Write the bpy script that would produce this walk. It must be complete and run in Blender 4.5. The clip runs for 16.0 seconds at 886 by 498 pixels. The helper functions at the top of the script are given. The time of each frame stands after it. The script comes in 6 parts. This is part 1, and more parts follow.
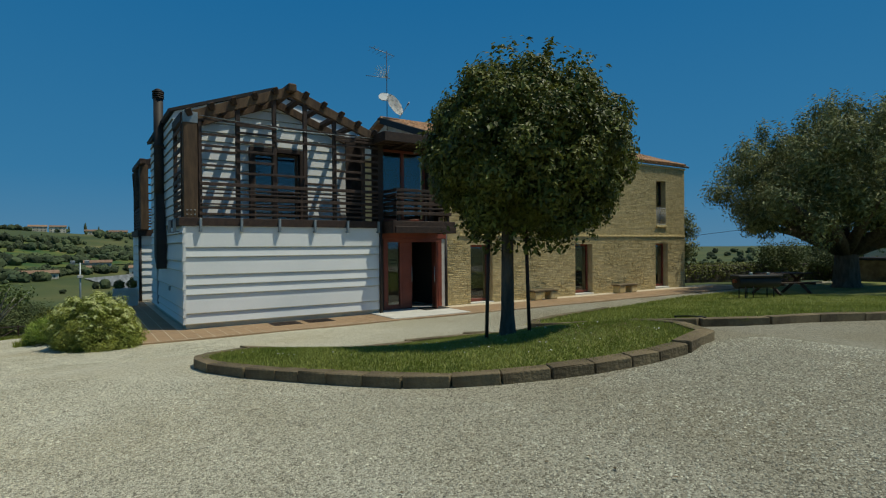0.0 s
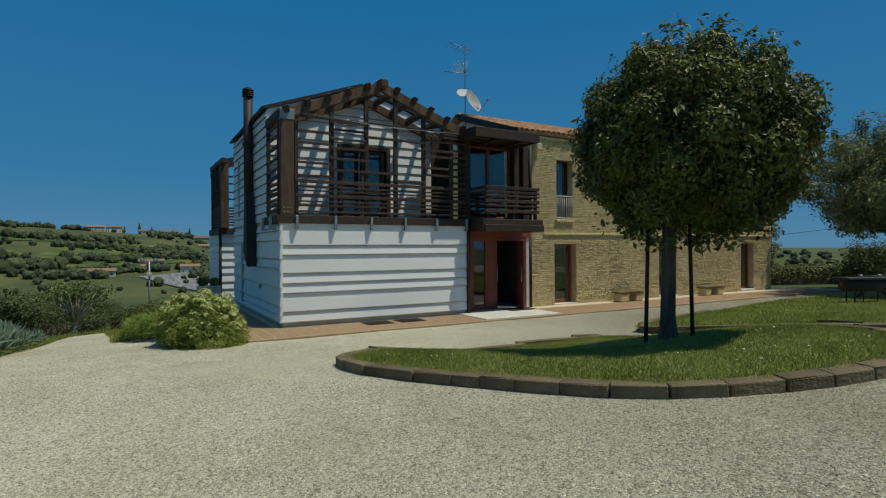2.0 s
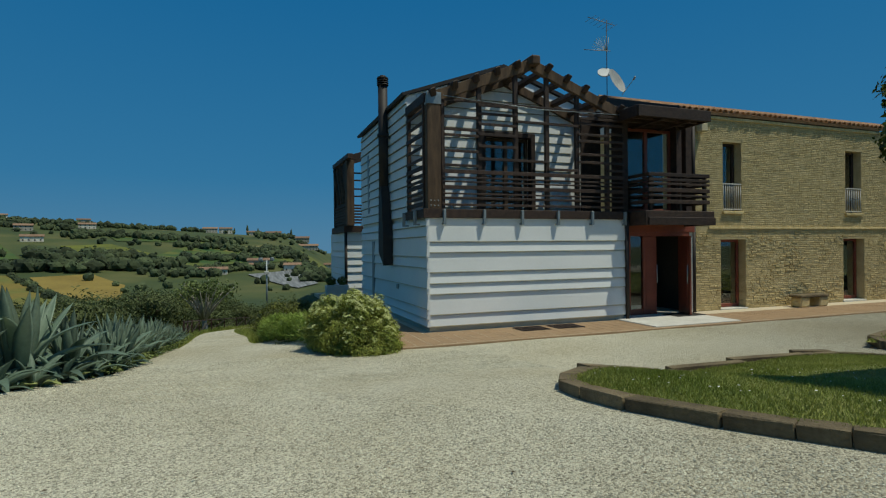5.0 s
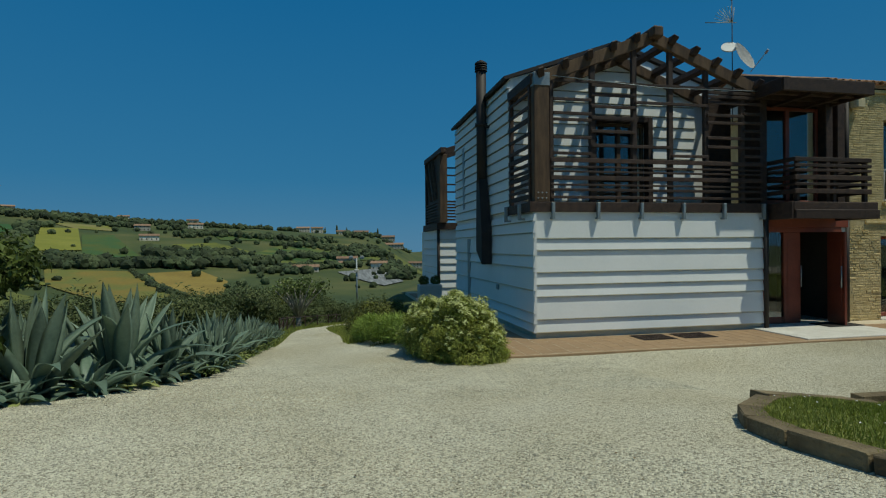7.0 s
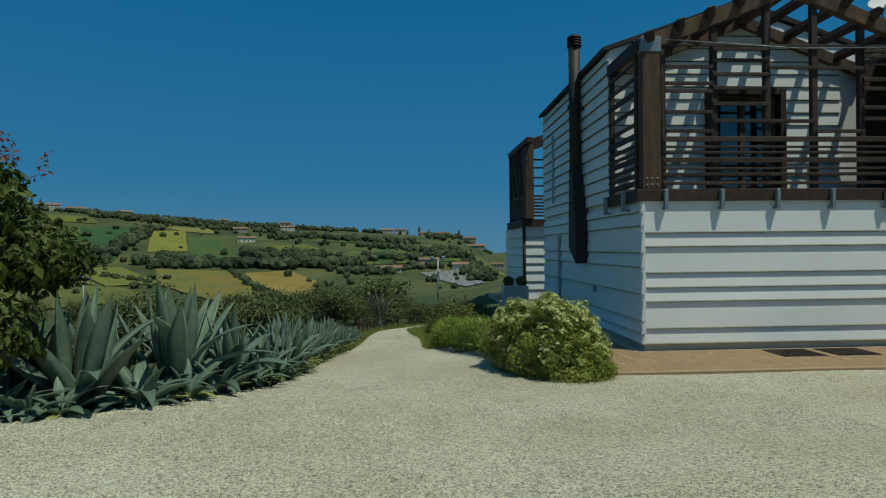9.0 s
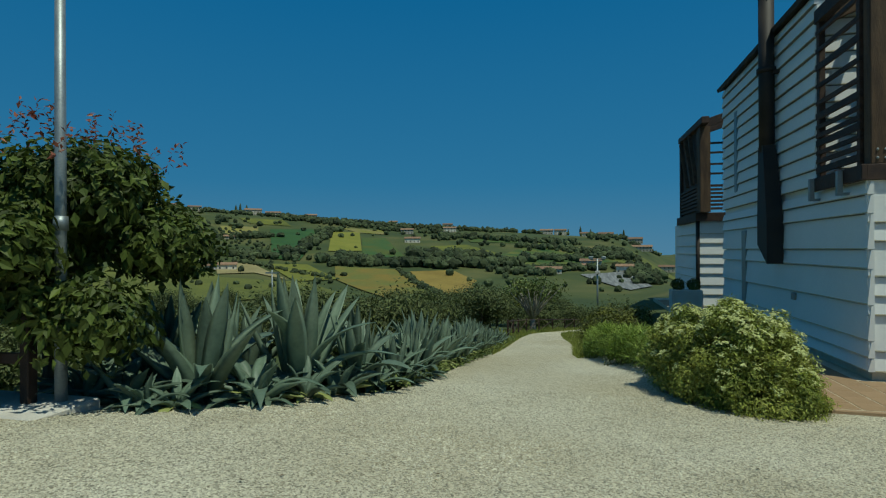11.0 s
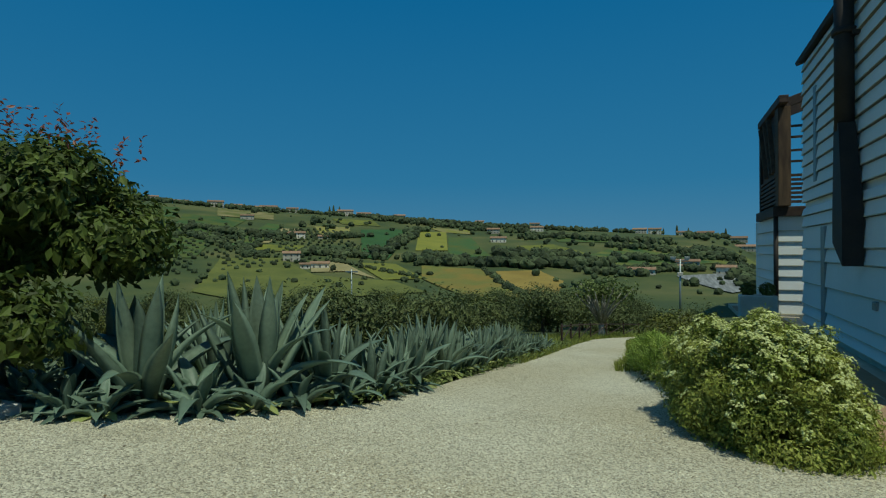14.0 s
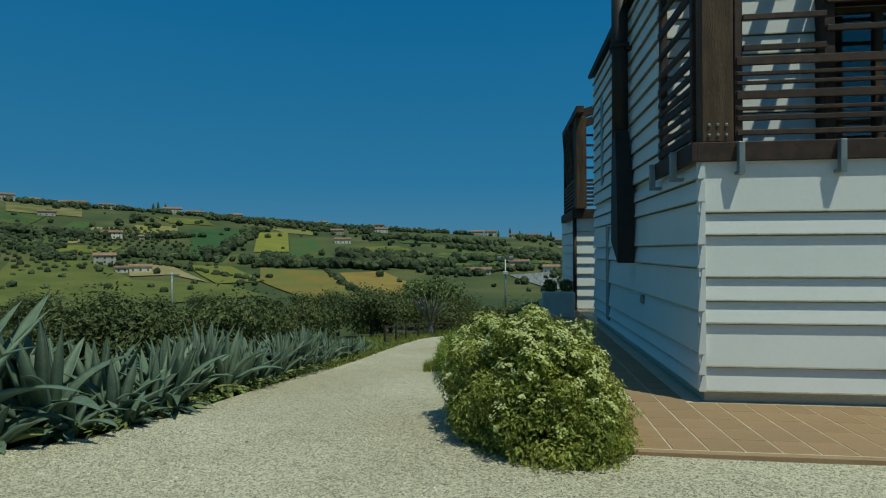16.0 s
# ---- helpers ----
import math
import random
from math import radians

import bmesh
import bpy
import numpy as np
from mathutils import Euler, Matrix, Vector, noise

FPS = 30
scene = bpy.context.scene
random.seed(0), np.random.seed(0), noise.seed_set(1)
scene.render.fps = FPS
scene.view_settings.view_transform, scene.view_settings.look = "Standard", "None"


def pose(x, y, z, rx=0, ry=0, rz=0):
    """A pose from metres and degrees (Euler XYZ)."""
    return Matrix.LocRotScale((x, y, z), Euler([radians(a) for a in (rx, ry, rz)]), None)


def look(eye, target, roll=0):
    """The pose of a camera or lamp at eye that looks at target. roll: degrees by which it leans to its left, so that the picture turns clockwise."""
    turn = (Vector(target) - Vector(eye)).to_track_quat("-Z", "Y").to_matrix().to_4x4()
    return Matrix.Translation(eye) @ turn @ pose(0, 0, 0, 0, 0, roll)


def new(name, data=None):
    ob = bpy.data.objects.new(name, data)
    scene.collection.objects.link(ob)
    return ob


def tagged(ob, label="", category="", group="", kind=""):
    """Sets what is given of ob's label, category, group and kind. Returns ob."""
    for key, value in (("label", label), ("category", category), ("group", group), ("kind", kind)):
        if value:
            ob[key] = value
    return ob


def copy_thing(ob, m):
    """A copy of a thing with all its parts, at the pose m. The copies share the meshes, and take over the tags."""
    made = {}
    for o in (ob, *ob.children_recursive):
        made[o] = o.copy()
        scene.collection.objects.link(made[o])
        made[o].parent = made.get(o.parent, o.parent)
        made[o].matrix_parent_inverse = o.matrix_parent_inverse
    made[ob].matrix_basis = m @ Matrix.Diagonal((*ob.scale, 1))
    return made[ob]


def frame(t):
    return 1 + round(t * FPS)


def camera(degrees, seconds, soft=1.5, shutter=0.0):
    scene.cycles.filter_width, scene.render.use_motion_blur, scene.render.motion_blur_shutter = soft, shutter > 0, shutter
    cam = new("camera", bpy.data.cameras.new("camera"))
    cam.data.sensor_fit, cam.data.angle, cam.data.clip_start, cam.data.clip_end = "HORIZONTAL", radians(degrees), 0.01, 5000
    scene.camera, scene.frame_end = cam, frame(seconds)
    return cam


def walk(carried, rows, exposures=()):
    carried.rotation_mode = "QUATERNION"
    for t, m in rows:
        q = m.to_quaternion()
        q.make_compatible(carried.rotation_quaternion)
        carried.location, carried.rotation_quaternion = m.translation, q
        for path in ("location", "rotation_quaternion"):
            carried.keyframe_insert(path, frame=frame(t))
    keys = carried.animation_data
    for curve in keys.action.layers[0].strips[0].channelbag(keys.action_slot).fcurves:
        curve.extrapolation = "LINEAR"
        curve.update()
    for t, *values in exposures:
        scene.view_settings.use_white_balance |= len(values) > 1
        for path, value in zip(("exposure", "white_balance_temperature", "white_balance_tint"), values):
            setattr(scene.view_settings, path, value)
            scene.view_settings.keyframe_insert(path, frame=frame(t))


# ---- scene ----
cam = camera(78.33, 16.0, soft=1.2)
EYE, TURN = 1.84, -34.2
ROWS = [
    (0.0, 0.022, -0.000, -0.013, 0.49, -0.27, 0.49),
    (0.5, -0.311, 0.070, -0.036, 1.46, -0.21, 0.38),
    (1.0, -0.628, 0.152, -0.037, 2.38, -0.08, 0.35),
    (1.5, -0.976, 0.270, -0.047, 3.54, -0.20, 0.33),
    (2.0, -1.328, 0.361, -0.052, 4.59, -0.19, 0.29),
    (2.5, -1.628, 0.515, -0.091, 5.35, -0.25, 0.41),
    (3.0, -1.958, 0.681, -0.102, 6.57, -0.28, 0.32),
    (5.5, -3.097, 1.654, -0.086, 16.83, -0.18, 0.65),
    (6.0, -3.252, 1.805, -0.113, 19.90, -0.10, 0.61),
    (6.5, -3.434, 2.002, -0.097, 21.48, -0.09, 0.47),
    (7.0, -3.600, 2.273, -0.116, 22.67, -0.28, 0.50),
    (7.5, -3.754, 2.526, -0.167, 25.80, -0.28, 0.58),
    (8.0, -3.912, 2.776, -0.172, 27.27, -0.17, 0.50),
    (10.5, -4.467, 4.002, -0.278, 42.97, 0.20, 0.51),
    (11.0, -4.540, 4.223, -0.292, 47.90, 0.12, 0.24),
    (11.5, -4.514, 4.464, -0.286, 51.63, 0.15, 0.23),
    (12.0, -4.437, 4.693, -0.281, 54.66, 0.29, 0.32),
    (12.5, -4.428, 4.919, -0.303, 56.69, 0.21, 0.15),
    (13.0, -4.418, 5.173, -0.298, 57.37, 0.11, 0.16),
    (13.5, -4.379, 5.403, -0.294, 57.26, 0.18, 0.18),
    (14.0, -4.370, 5.645, -0.306, 57.05, 0.12, 0.17),
    (14.5, -4.381, 5.867, -0.335, 55.82, 0.16, 0.15),
    (15.0, -4.418, 6.069, -0.335, 51.84, 0.16, 0.10),
    (15.5, -4.411, 6.258, -0.334, 46.26, 0.21, 0.14),
    (16.0, -4.341, 6.504, -0.352, 40.84, 0.19, 0.24),
]
EXPOSURES = [(0.0, -0.43, 6750, 2), (3.0, -0.40, 6750, 2), (5.5, -0.52, 6650, -1), (8.0, -0.57, 6600, -4), (11.0, -0.54, 6520, -8), (16.0, -0.52, 6520, -9)]
walk(cam, [(t, pose(0, 0, EYE, 0, 0, TURN) @ pose(x, y, z, 90 + pitch, roll, yaw)) for t, x, y, z, yaw, pitch, roll in ROWS], EXPOSURES)

# ---- daylight ----
SUN_UP, SUN_SIDE = 67.0, 53.0
world = bpy.data.worlds.new("sky")
scene.world = world
world.use_nodes = True
wn = world.node_tree.nodes
sky = wn.new("ShaderNodeTexSky")
sky.sky_type, sky.sun_disc = "NISHITA", False
sky.sun_elevation, sky.sun_rotation = radians(SUN_UP), radians(180 - SUN_SIDE)
sky.altitude, sky.air_density, sky.dust_density, sky.ozone_density = 300, 1.0, 0.1, 6.0
# the deep clear blue of that day: the sky's own colour drawn towards a gradient by height
where, split, ramp = wn.new("ShaderNodeTexCoord"), wn.new("ShaderNodeSeparateXYZ"), wn.new("ShaderNodeValToRGB")
world.node_tree.links.new(where.outputs["Generated"], split.inputs[0])
world.node_tree.links.new(split.outputs["Z"], ramp.inputs[0])
for pos, colour in ((0.0, (0.85, 2.65, 5.0)), (0.12, (0.36, 2.25, 4.9)), (0.5, (0.05, 1.55, 4.3))):
    stop = ramp.color_ramp.elements[0] if pos == 0.0 else ramp.color_ramp.elements.new(pos)
    stop.position, stop.color = pos, (*colour, 1)
ramp.color_ramp.elements[-1].color = (1.4, 2.25, 3.8, 1)
blend = wn.new("ShaderNodeMixRGB")
blend.inputs[0].default_value = 0.94
world.node_tree.links.new(sky.outputs[0], blend.inputs[1])
world.node_tree.links.new(ramp.outputs[0], blend.inputs[2])
world.node_tree.links.new(blend.outputs[0], wn["Background"].inputs[0])
wn["Background"].inputs[1].default_value = 0.10
sun = new("sun", bpy.data.lights.new("sun", "SUN"))
sun.data.energy, sun.data.angle, sun.data.color = 4.2, radians(0.5), (1.0, 0.94, 0.84)
away = Vector((math.sin(radians(SUN_SIDE)) * math.cos(radians(SUN_UP)), -math.cos(radians(SUN_SIDE)) * math.cos(radians(SUN_UP)), math.sin(radians(SUN_UP))))
sun.matrix_world = look(away * 60, (0, 0, 0))
# ---- the lie of the land ----
def smooth(a, b, v):
    t = min(1.0, max(0.0, (v - a) / (b - a)))
    return t * t * (3 - 2 * t)


def yard_z(x, y):
    """Height of the gravel yard, the lawns and the lane that drops away past the house."""
    top = 0.33 + 0.085 * min(6, max(0, x + 1)) - 0.30 * smooth(5.5, 9, x) - 0.36 * smooth(9, 20, x)
    y0 = min(8.5, max(3.6, 6 - 0.6 * x))
    y1 = 12 - 2.8 * smooth(1.5, 4, x) * (1 - 0.6 * smooth(6.5, 10, x))
    z = top * (1 - smooth(y0, y1, y)) - 0.04 * smooth(y0, y1, y)
    d = max(0.0, y - 11.3)
    east = 9 * smooth(25, 33, y)
    return z - (1 - smooth(-1.2 + east, 0.9 + east, x)) * 0.115 * d * d / (d + 1.2)


def ridge_z(az):
    """Height of the far ridge by bearing, in degrees to the left of the y axis."""
    if az > 60:
        return 84 - 0.55 * (az - 60)
    if az > -12:
        return 20 + 0.98 * (az + 4) if az > -4 else 20 + 2.2 * (az + 4)
    return max(-8.0, 2.4 + 0.25 * (az + 12))


def land_z(x, y):
    """Height of the ground anywhere, out to the horizon."""
    dx, dy = x - 0.0, y - 6.0
    r = math.hypot(dx, dy)
    az = math.degrees(math.atan2(-dx, dy))
    near = yard_z(max(-40, min(40, x)), max(-15, min(45, y)))
    side = smooth(-12, -4, az) * (1 - smooth(140, 175, az))
    ridge = ridge_z(az) if az < 140 else 10.0
    t = smooth(210, 930, r)
    valley = -3.3 - 13.7 * smooth(40, 100, r) - 8 * smooth(100, 230, r)
    if r < 930:
        hill = valley + (ridge + 25) * t ** 1.12
    else:
        hill = ridge - (r - 930) * 0.03 - (ridge + 25) * 0.25 * smooth(930, 1500, r)
    hill += 2.2 * math.sin(x * 0.013 + 1) * math.sin(y * 0.011) * smooth(150, 500, r) * (1 - 0.7 * smooth(750, 930, r))
    plain = -0.9 - 11 * smooth(40, 160, r) - 26 * smooth(160, 700, r) + 26 * smooth(700, 1500, r) * 1.0
    # the bank falls away west of the yard
    drop = -smooth(6.6, 18, -x) * 2.4 * smooth(-40, 5, y) if x < -6.6 else 0.0
    w = smooth(30, 42, r)
    far = hill * side + plain * (1 - side)
    return (near + drop) * (1 - w) + far * w

# ---- materials ----
def surface(name, a, b, scale=3.0, rough=0.8, bump=0.3, grain=60.0, metal=0.0, c=None, island=0.0, per_object=0.0, stretch=(1, 1, 1), thin=0.0, spec=0.4, place="Object", fleck=0.5):
    """A plain opaque surface: two colours in large patches, fine grain, relief and uneven gloss."""
    m = bpy.data.materials.new(name)
    m.use_nodes = True
    n, l = m.node_tree.nodes, m.node_tree.links
    p = n["Principled BSDF"]
    co = n.new("ShaderNodeTexCoord")
    mp = n.new("ShaderNodeMapping")
    mp.inputs["Scale"].default_value = stretch
    l.new(co.outputs[place], mp.inputs[0])
    n1, n2 = n.new("ShaderNodeTexNoise"), n.new("ShaderNodeTexNoise")
    n1.inputs["Scale"].default_value, n2.inputs["Scale"].default_value = scale, grain
    n1.inputs["Detail"].default_value, n2.inputs["Detail"].default_value = 5, 3
    for q in (n1, n2):
        l.new(mp.outputs[0], q.inputs[0])
    ramp = n.new("ShaderNodeValToRGB")
    ramp.color_ramp.elements[0].position, ramp.color_ramp.elements[1].position = 0.33, 0.67
    ramp.color_ramp.elements[0].color, ramp.color_ramp.elements[1].color = (*a, 1), (*b, 1)
    if c:
        e = ramp.color_ramp.elements.new(0.5)
        e.color = (*c, 1)
    l.new(n1.outputs[0], ramp.inputs[0])
    hsv = n.new("ShaderNodeHueSaturation")
    l.new(ramp.outputs[0], hsv.inputs["Color"])
    val = n.new("ShaderNodeMath")
    val.operation = "MULTIPLY_ADD"
    l.new(n2.outputs[0], val.inputs[0])
    val.inputs[1].default_value, val.inputs[2].default_value = fleck, 1 - fleck / 2
    last = val.outputs[0]
    for amount, node, out in ((island, "ShaderNodeNewGeometry", "Random Per Island"), (per_object, "ShaderNodeObjectInfo", "Random")):
        if amount:
            g, add = n.new(node), n.new("ShaderNodeMath")
            add.operation = "MULTIPLY_ADD"
            l.new(g.outputs[out], add.inputs[0])
            add.inputs[1].default_value = amount
            sub = n.new("ShaderNodeMath")
            sub.inputs[1].default_value = -amount / 2
            l.new(last, sub.inputs[0])
            l.new(sub.outputs[0], add.inputs[2])
            last = add.outputs[0]
    l.new(last, hsv.inputs["Value"])
    l.new(hsv.outputs[0], p.inputs["Base Color"])
    ro = n.new("ShaderNodeMath")
    ro.operation = "MULTIPLY_ADD"
    l.new(n1.outputs[0], ro.inputs[0])
    ro.inputs[1].default_value, ro.inputs[2].default_value = 0.2, rough - 0.1
    l.new(ro.outputs[0], p.inputs["Roughness"])
    p.inputs["Metallic"].default_value = metal
    p.inputs["Specular IOR Level"].default_value = spec
    if bump:
        bp = n.new("ShaderNodeBump")
        bp.inputs["Strength"].default_value, bp.inputs["Distance"].default_value = bump, 0.02
        l.new(n2.outputs[0], bp.inputs["Height"])
        l.new(bp.outputs[0], p.inputs["Normal"])
    if thin:
        tr, mix = n.new("ShaderNodeBsdfTranslucent"), n.new("ShaderNodeMixShader")
        l.new(hsv.outputs[0], tr.inputs[0])
        mix.inputs[0].default_value = thin
        l.new(p.outputs[0], mix.inputs[1])
        l.new(tr.outputs[0], mix.inputs[2])
        l.new(mix.outputs[0], n["Material Output"].inputs[0])
    return m


def glass(name, tint, rough=0.02):
    m = bpy.data.materials.new(name)
    m.use_nodes = True
    p = m.node_tree.nodes["Principled BSDF"]
    p.inputs["Base Color"].default_value = (*tint, 1)
    p.inputs["Roughness"].default_value = rough
    p.inputs["Transmission Weight"].default_value = 1.0
    p.inputs["IOR"].default_value = 1.75
    return m


def chippings(name):
    """Crushed stone: every cell a chip of its own tone, with relief, over broad dusty and trodden patches."""
    m = bpy.data.materials.new(name)
    m.use_nodes = True
    n, l = m.node_tree.nodes, m.node_tree.links
    p = n["Principled BSDF"]
    co = n.new("ShaderNodeTexCoord")
    warp, mixer = n.new("ShaderNodeTexNoise"), n.new("ShaderNodeVectorMath")
    warp.inputs["Scale"].default_value = 45
    mixer.operation = "MULTIPLY_ADD"
    l.new(co.outputs["Object"], warp.inputs[0])
    l.new(warp.outputs["Color"], mixer.inputs[0])
    mixer.inputs[1].default_value = (0.02, 0.02, 0.02)
    l.new(co.outputs["Object"], mixer.inputs[2])
    cell, coarse, patch = n.new("ShaderNodeTexVoronoi"), n.new("ShaderNodeTexVoronoi"), n.new("ShaderNodeTexNoise")
    cell.inputs["Scale"].default_value, coarse.inputs["Scale"].default_value, patch.inputs["Scale"].default_value = 88, 52, 0.45
    patch.inputs["Detail"].default_value = 6
    for q in (cell, coarse):
        l.new(mixer.outputs[0], q.inputs["Vector"])
    l.new(co.outputs["Object"], patch.inputs["Vector"])
    tone = n.new("ShaderNodeValToRGB")
    tone.color_ramp.elements[0].color, tone.color_ramp.elements[1].color = (0.20, 0.183, 0.138, 1), (0.74, 0.71, 0.57, 1)
    mid = tone.color_ramp.elements.new(0.45)
    mid.color = (0.54, 0.51, 0.395, 1)
    sep = n.new("ShaderNodeSeparateColor")
    l.new(cell.outputs["Color"], sep.inputs[0])
    l.new(sep.outputs[0], tone.inputs[0])
    broad = n.new("ShaderNodeValToRGB")
    broad.color_ramp.elements[0].position, broad.color_ramp.elements[1].position = 0.35, 0.65
    broad.color_ramp.elements[0].color, broad.color_ramp.elements[1].color = (0.89, 0.855, 0.77, 1), (1.06, 1.06, 1.04, 1)
    l.new(patch.outputs[0], broad.inputs[0])
    mul = n.new("ShaderNodeMixRGB")
    mul.blend_type = "MULTIPLY"
    mul.inputs[0].default_value = 1
    l.new(tone.outputs[0], mul.inputs[1])
    l.new(broad.outputs[0], mul.inputs[2])
    # the chippings get darker by position, towards +x and -y
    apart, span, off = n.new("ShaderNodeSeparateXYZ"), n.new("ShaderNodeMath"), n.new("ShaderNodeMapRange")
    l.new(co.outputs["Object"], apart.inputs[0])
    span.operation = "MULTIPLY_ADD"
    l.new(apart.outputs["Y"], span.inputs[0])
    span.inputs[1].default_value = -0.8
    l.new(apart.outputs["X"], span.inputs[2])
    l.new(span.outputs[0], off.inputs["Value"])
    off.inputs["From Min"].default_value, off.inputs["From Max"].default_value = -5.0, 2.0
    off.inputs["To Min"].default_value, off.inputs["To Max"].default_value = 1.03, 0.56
    place_tone = n.new("ShaderNodeHueSaturation")
    l.new(off.outputs[0], place_tone.inputs["Value"])
    l.new(mul.outputs[0], place_tone.inputs["Color"])
    l.new(place_tone.outputs[0], p.inputs["Base Color"])
    p.inputs["Roughness"].default_value, p.inputs["Specular IOR Level"].default_value = 0.95, 0.2
    add = n.new("ShaderNodeMath")
    add.operation = "MULTIPLY_ADD"
    l.new(coarse.outputs["Distance"], add.inputs[0])
    add.inputs[1].default_value = 0.5
    l.new(cell.outputs["Distance"], add.inputs[2])
    bp = n.new("ShaderNodeBump")
    bp.invert = True
    bp.inputs["Strength"].default_value, bp.inputs["Distance"].default_value = 1.0, 0.011
    l.new(add.outputs[0], bp.inputs["Height"])
    l.new(bp.outputs[0], p.inputs["Normal"])
    return m


GRAVEL = chippings("gravel")
STONES = surface("gravel_stones", (0.38, 0.36, 0.27), (0.56, 0.54, 0.42), 2, 0.9, 0.1, 80, island=0.9)
SOIL = surface("soil", (0.16, 0.13, 0.08), (0.24, 0.20, 0.12), 1.5, 0.95, 0.6, 30)
MEADOW = surface("meadow", (0.042, 0.064, 0.019), (0.108, 0.112, 0.036), 0.02, 0.95, 0.2, 1.5, c=(0.066, 0.085, 0.023))
TURF = surface("turf", (0.12, 0.15, 0.03), (0.23, 0.23, 0.07), 1.3, 0.95, 0.6, 40)
BLADE = surface("grass_blade", (0.17, 0.215, 0.032), (0.33, 0.35, 0.09), 1.2, 0.7, 0, 20, island=0.7, thin=0.35)
WHITE = surface("white_boards", (0.74, 0.76, 0.74), (0.80, 0.81, 0.79), 0.9, 0.55, 0.04, 25, spec=0.3, fleck=0.08)
# underside colour darkened to stand for the shade beneath each board
LAP_SHADE = surface("board_underside_shade", (0.16, 0.15, 0.12), (0.24, 0.23, 0.19), 4, 0.9, 0.1, 40)
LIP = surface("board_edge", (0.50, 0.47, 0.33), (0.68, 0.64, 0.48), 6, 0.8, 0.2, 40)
PLINTH = surface("grey_plinth", (0.46, 0.45, 0.38), (0.56, 0.55, 0.47), 3, 0.9, 0.3, 60)
WOOD = surface("dark_stained_wood", (0.030, 0.017, 0.012), (0.062, 0.036, 0.024), 1.6, 0.65, 0.35, 22, stretch=(6, 6, 6), per_object=0.5)
BEAM = surface("weathered_beam", (0.055, 0.032, 0.018), (0.125, 0.078, 0.042), 2.2, 0.75, 0.4, 30, stretch=(5, 5, 0.8), per_object=0.3)
RED = surface("red_brown_frame", (0.17, 0.04, 0.022), (0.25, 0.065, 0.036), 2, 0.45, 0.1, 30)
STONE = surface("ochre_stone", (0.49, 0.37, 0.165), (0.66, 0.53, 0.28), 6, 0.95, 0.6, 50, c=(0.57, 0.45, 0.22), island=0.32, per_object=0.32)
MORTAR = surface("lime_mortar", (0.44, 0.345, 0.175), (0.55, 0.45, 0.25), 4, 0.95, 0.5, 70)
TILE = surface("terracotta_paving", (0.28, 0.185, 0.10), (0.36, 0.245, 0.145), 2, 0.85, 0.25, 60, per_object=0.14, island=0.14)
GROUT = surface("pale_grout", (0.52, 0.44, 0.31), (0.60, 0.52, 0.38), 5, 0.95, 0.3, 60)
COPPO = surface("clay_roof_tile", (0.34, 0.17, 0.085), (0.50, 0.30, 0.17), 5, 0.9, 0.4, 50, island=0.5, per_object=0.5)
KERB = surface("old_kerb_stone", (0.10, 0.075, 0.042), (0.205, 0.16, 0.09), 4, 0.95, 0.8, 35, per_object=0.4)
STEEL = surface("galvanised_steel", (0.24, 0.28, 0.29), (0.34, 0.38, 0.39), 4, 0.5, 0.05, 60, metal=0.6)
PIPE = surface("dark_sheet_metal", (0.016, 0.014, 0.013), (0.034, 0.027, 0.022), 3, 0.65, 0.05, 40)
BLACK = surface("black_iron", (0.012, 0.012, 0.012), (0.025, 0.023, 0.02), 5, 0.6, 0.2, 60)
# near-black colour that stands for the shade of unlit rooms
ROOM_SHADE = surface("interior_shade", (0.035, 0.03, 0.025), (0.06, 0.05, 0.04), 1, 0.9, 0.0, 20)
PALE = surface("pale_stone", (0.52, 0.50, 0.44), (0.62, 0.60, 0.54), 3, 0.85, 0.2, 60)
BARK = surface("grey_bark", (0.07, 0.055, 0.04), (0.16, 0.13, 0.10), 5, 0.95, 0.9, 30, stretch=(2, 2, 0.5))
LEAF = surface("glossy_leaf", (0.065, 0.082, 0.014), (0.17, 0.18, 0.036), 2, 0.5, 0, 15, island=1.1, thin=0.2, spec=0.32)
LEAF_OLIVE = surface("olive_leaf", (0.105, 0.125, 0.045), (0.29, 0.30, 0.12), 1.5, 0.6, 0, 15, island=0.8, thin=0.2)
LEAF_BUSH = surface("light_green_leaf", (0.17, 0.215, 0.03), (0.36, 0.385, 0.085), 3, 0.6, 0, 15, island=0.9, thin=0.3)
LEAF_PHOT = surface("photinia_leaf", (0.04, 0.064, 0.012), (0.115, 0.15, 0.03), 2, 0.55, 0, 15, island=0.9, thin=0.22, spec=0.25)
LEAF_RED = surface("young_red_leaf", (0.20, 0.05, 0.03), (0.32, 0.12, 0.07), 3, 0.5, 0, 15, island=0.6, thin=0.3)
LEAF_FAR = surface("distant_foliage", (0.032, 0.050, 0.022), (0.075, 0.095, 0.04), 0.05, 0.95, 0, 0.6, island=0.9)
LEAF_MID = surface("orchard_leaf", (0.08, 0.12, 0.03), (0.18, 0.22, 0.065), 0.8, 0.7, 0, 10, island=0.9, thin=0.25)
LEAF_SLOPE = surface("slope_leaf", (0.06, 0.085, 0.028), (0.15, 0.175, 0.06), 0.7, 0.7, 0, 10, island=0.9, thin=0.2)
FEATHER = surface("feathery_grass", (0.17, 0.25, 0.03), (0.29, 0.37, 0.08), 2, 0.7, 0, 15, island=0.7, thin=0.3)
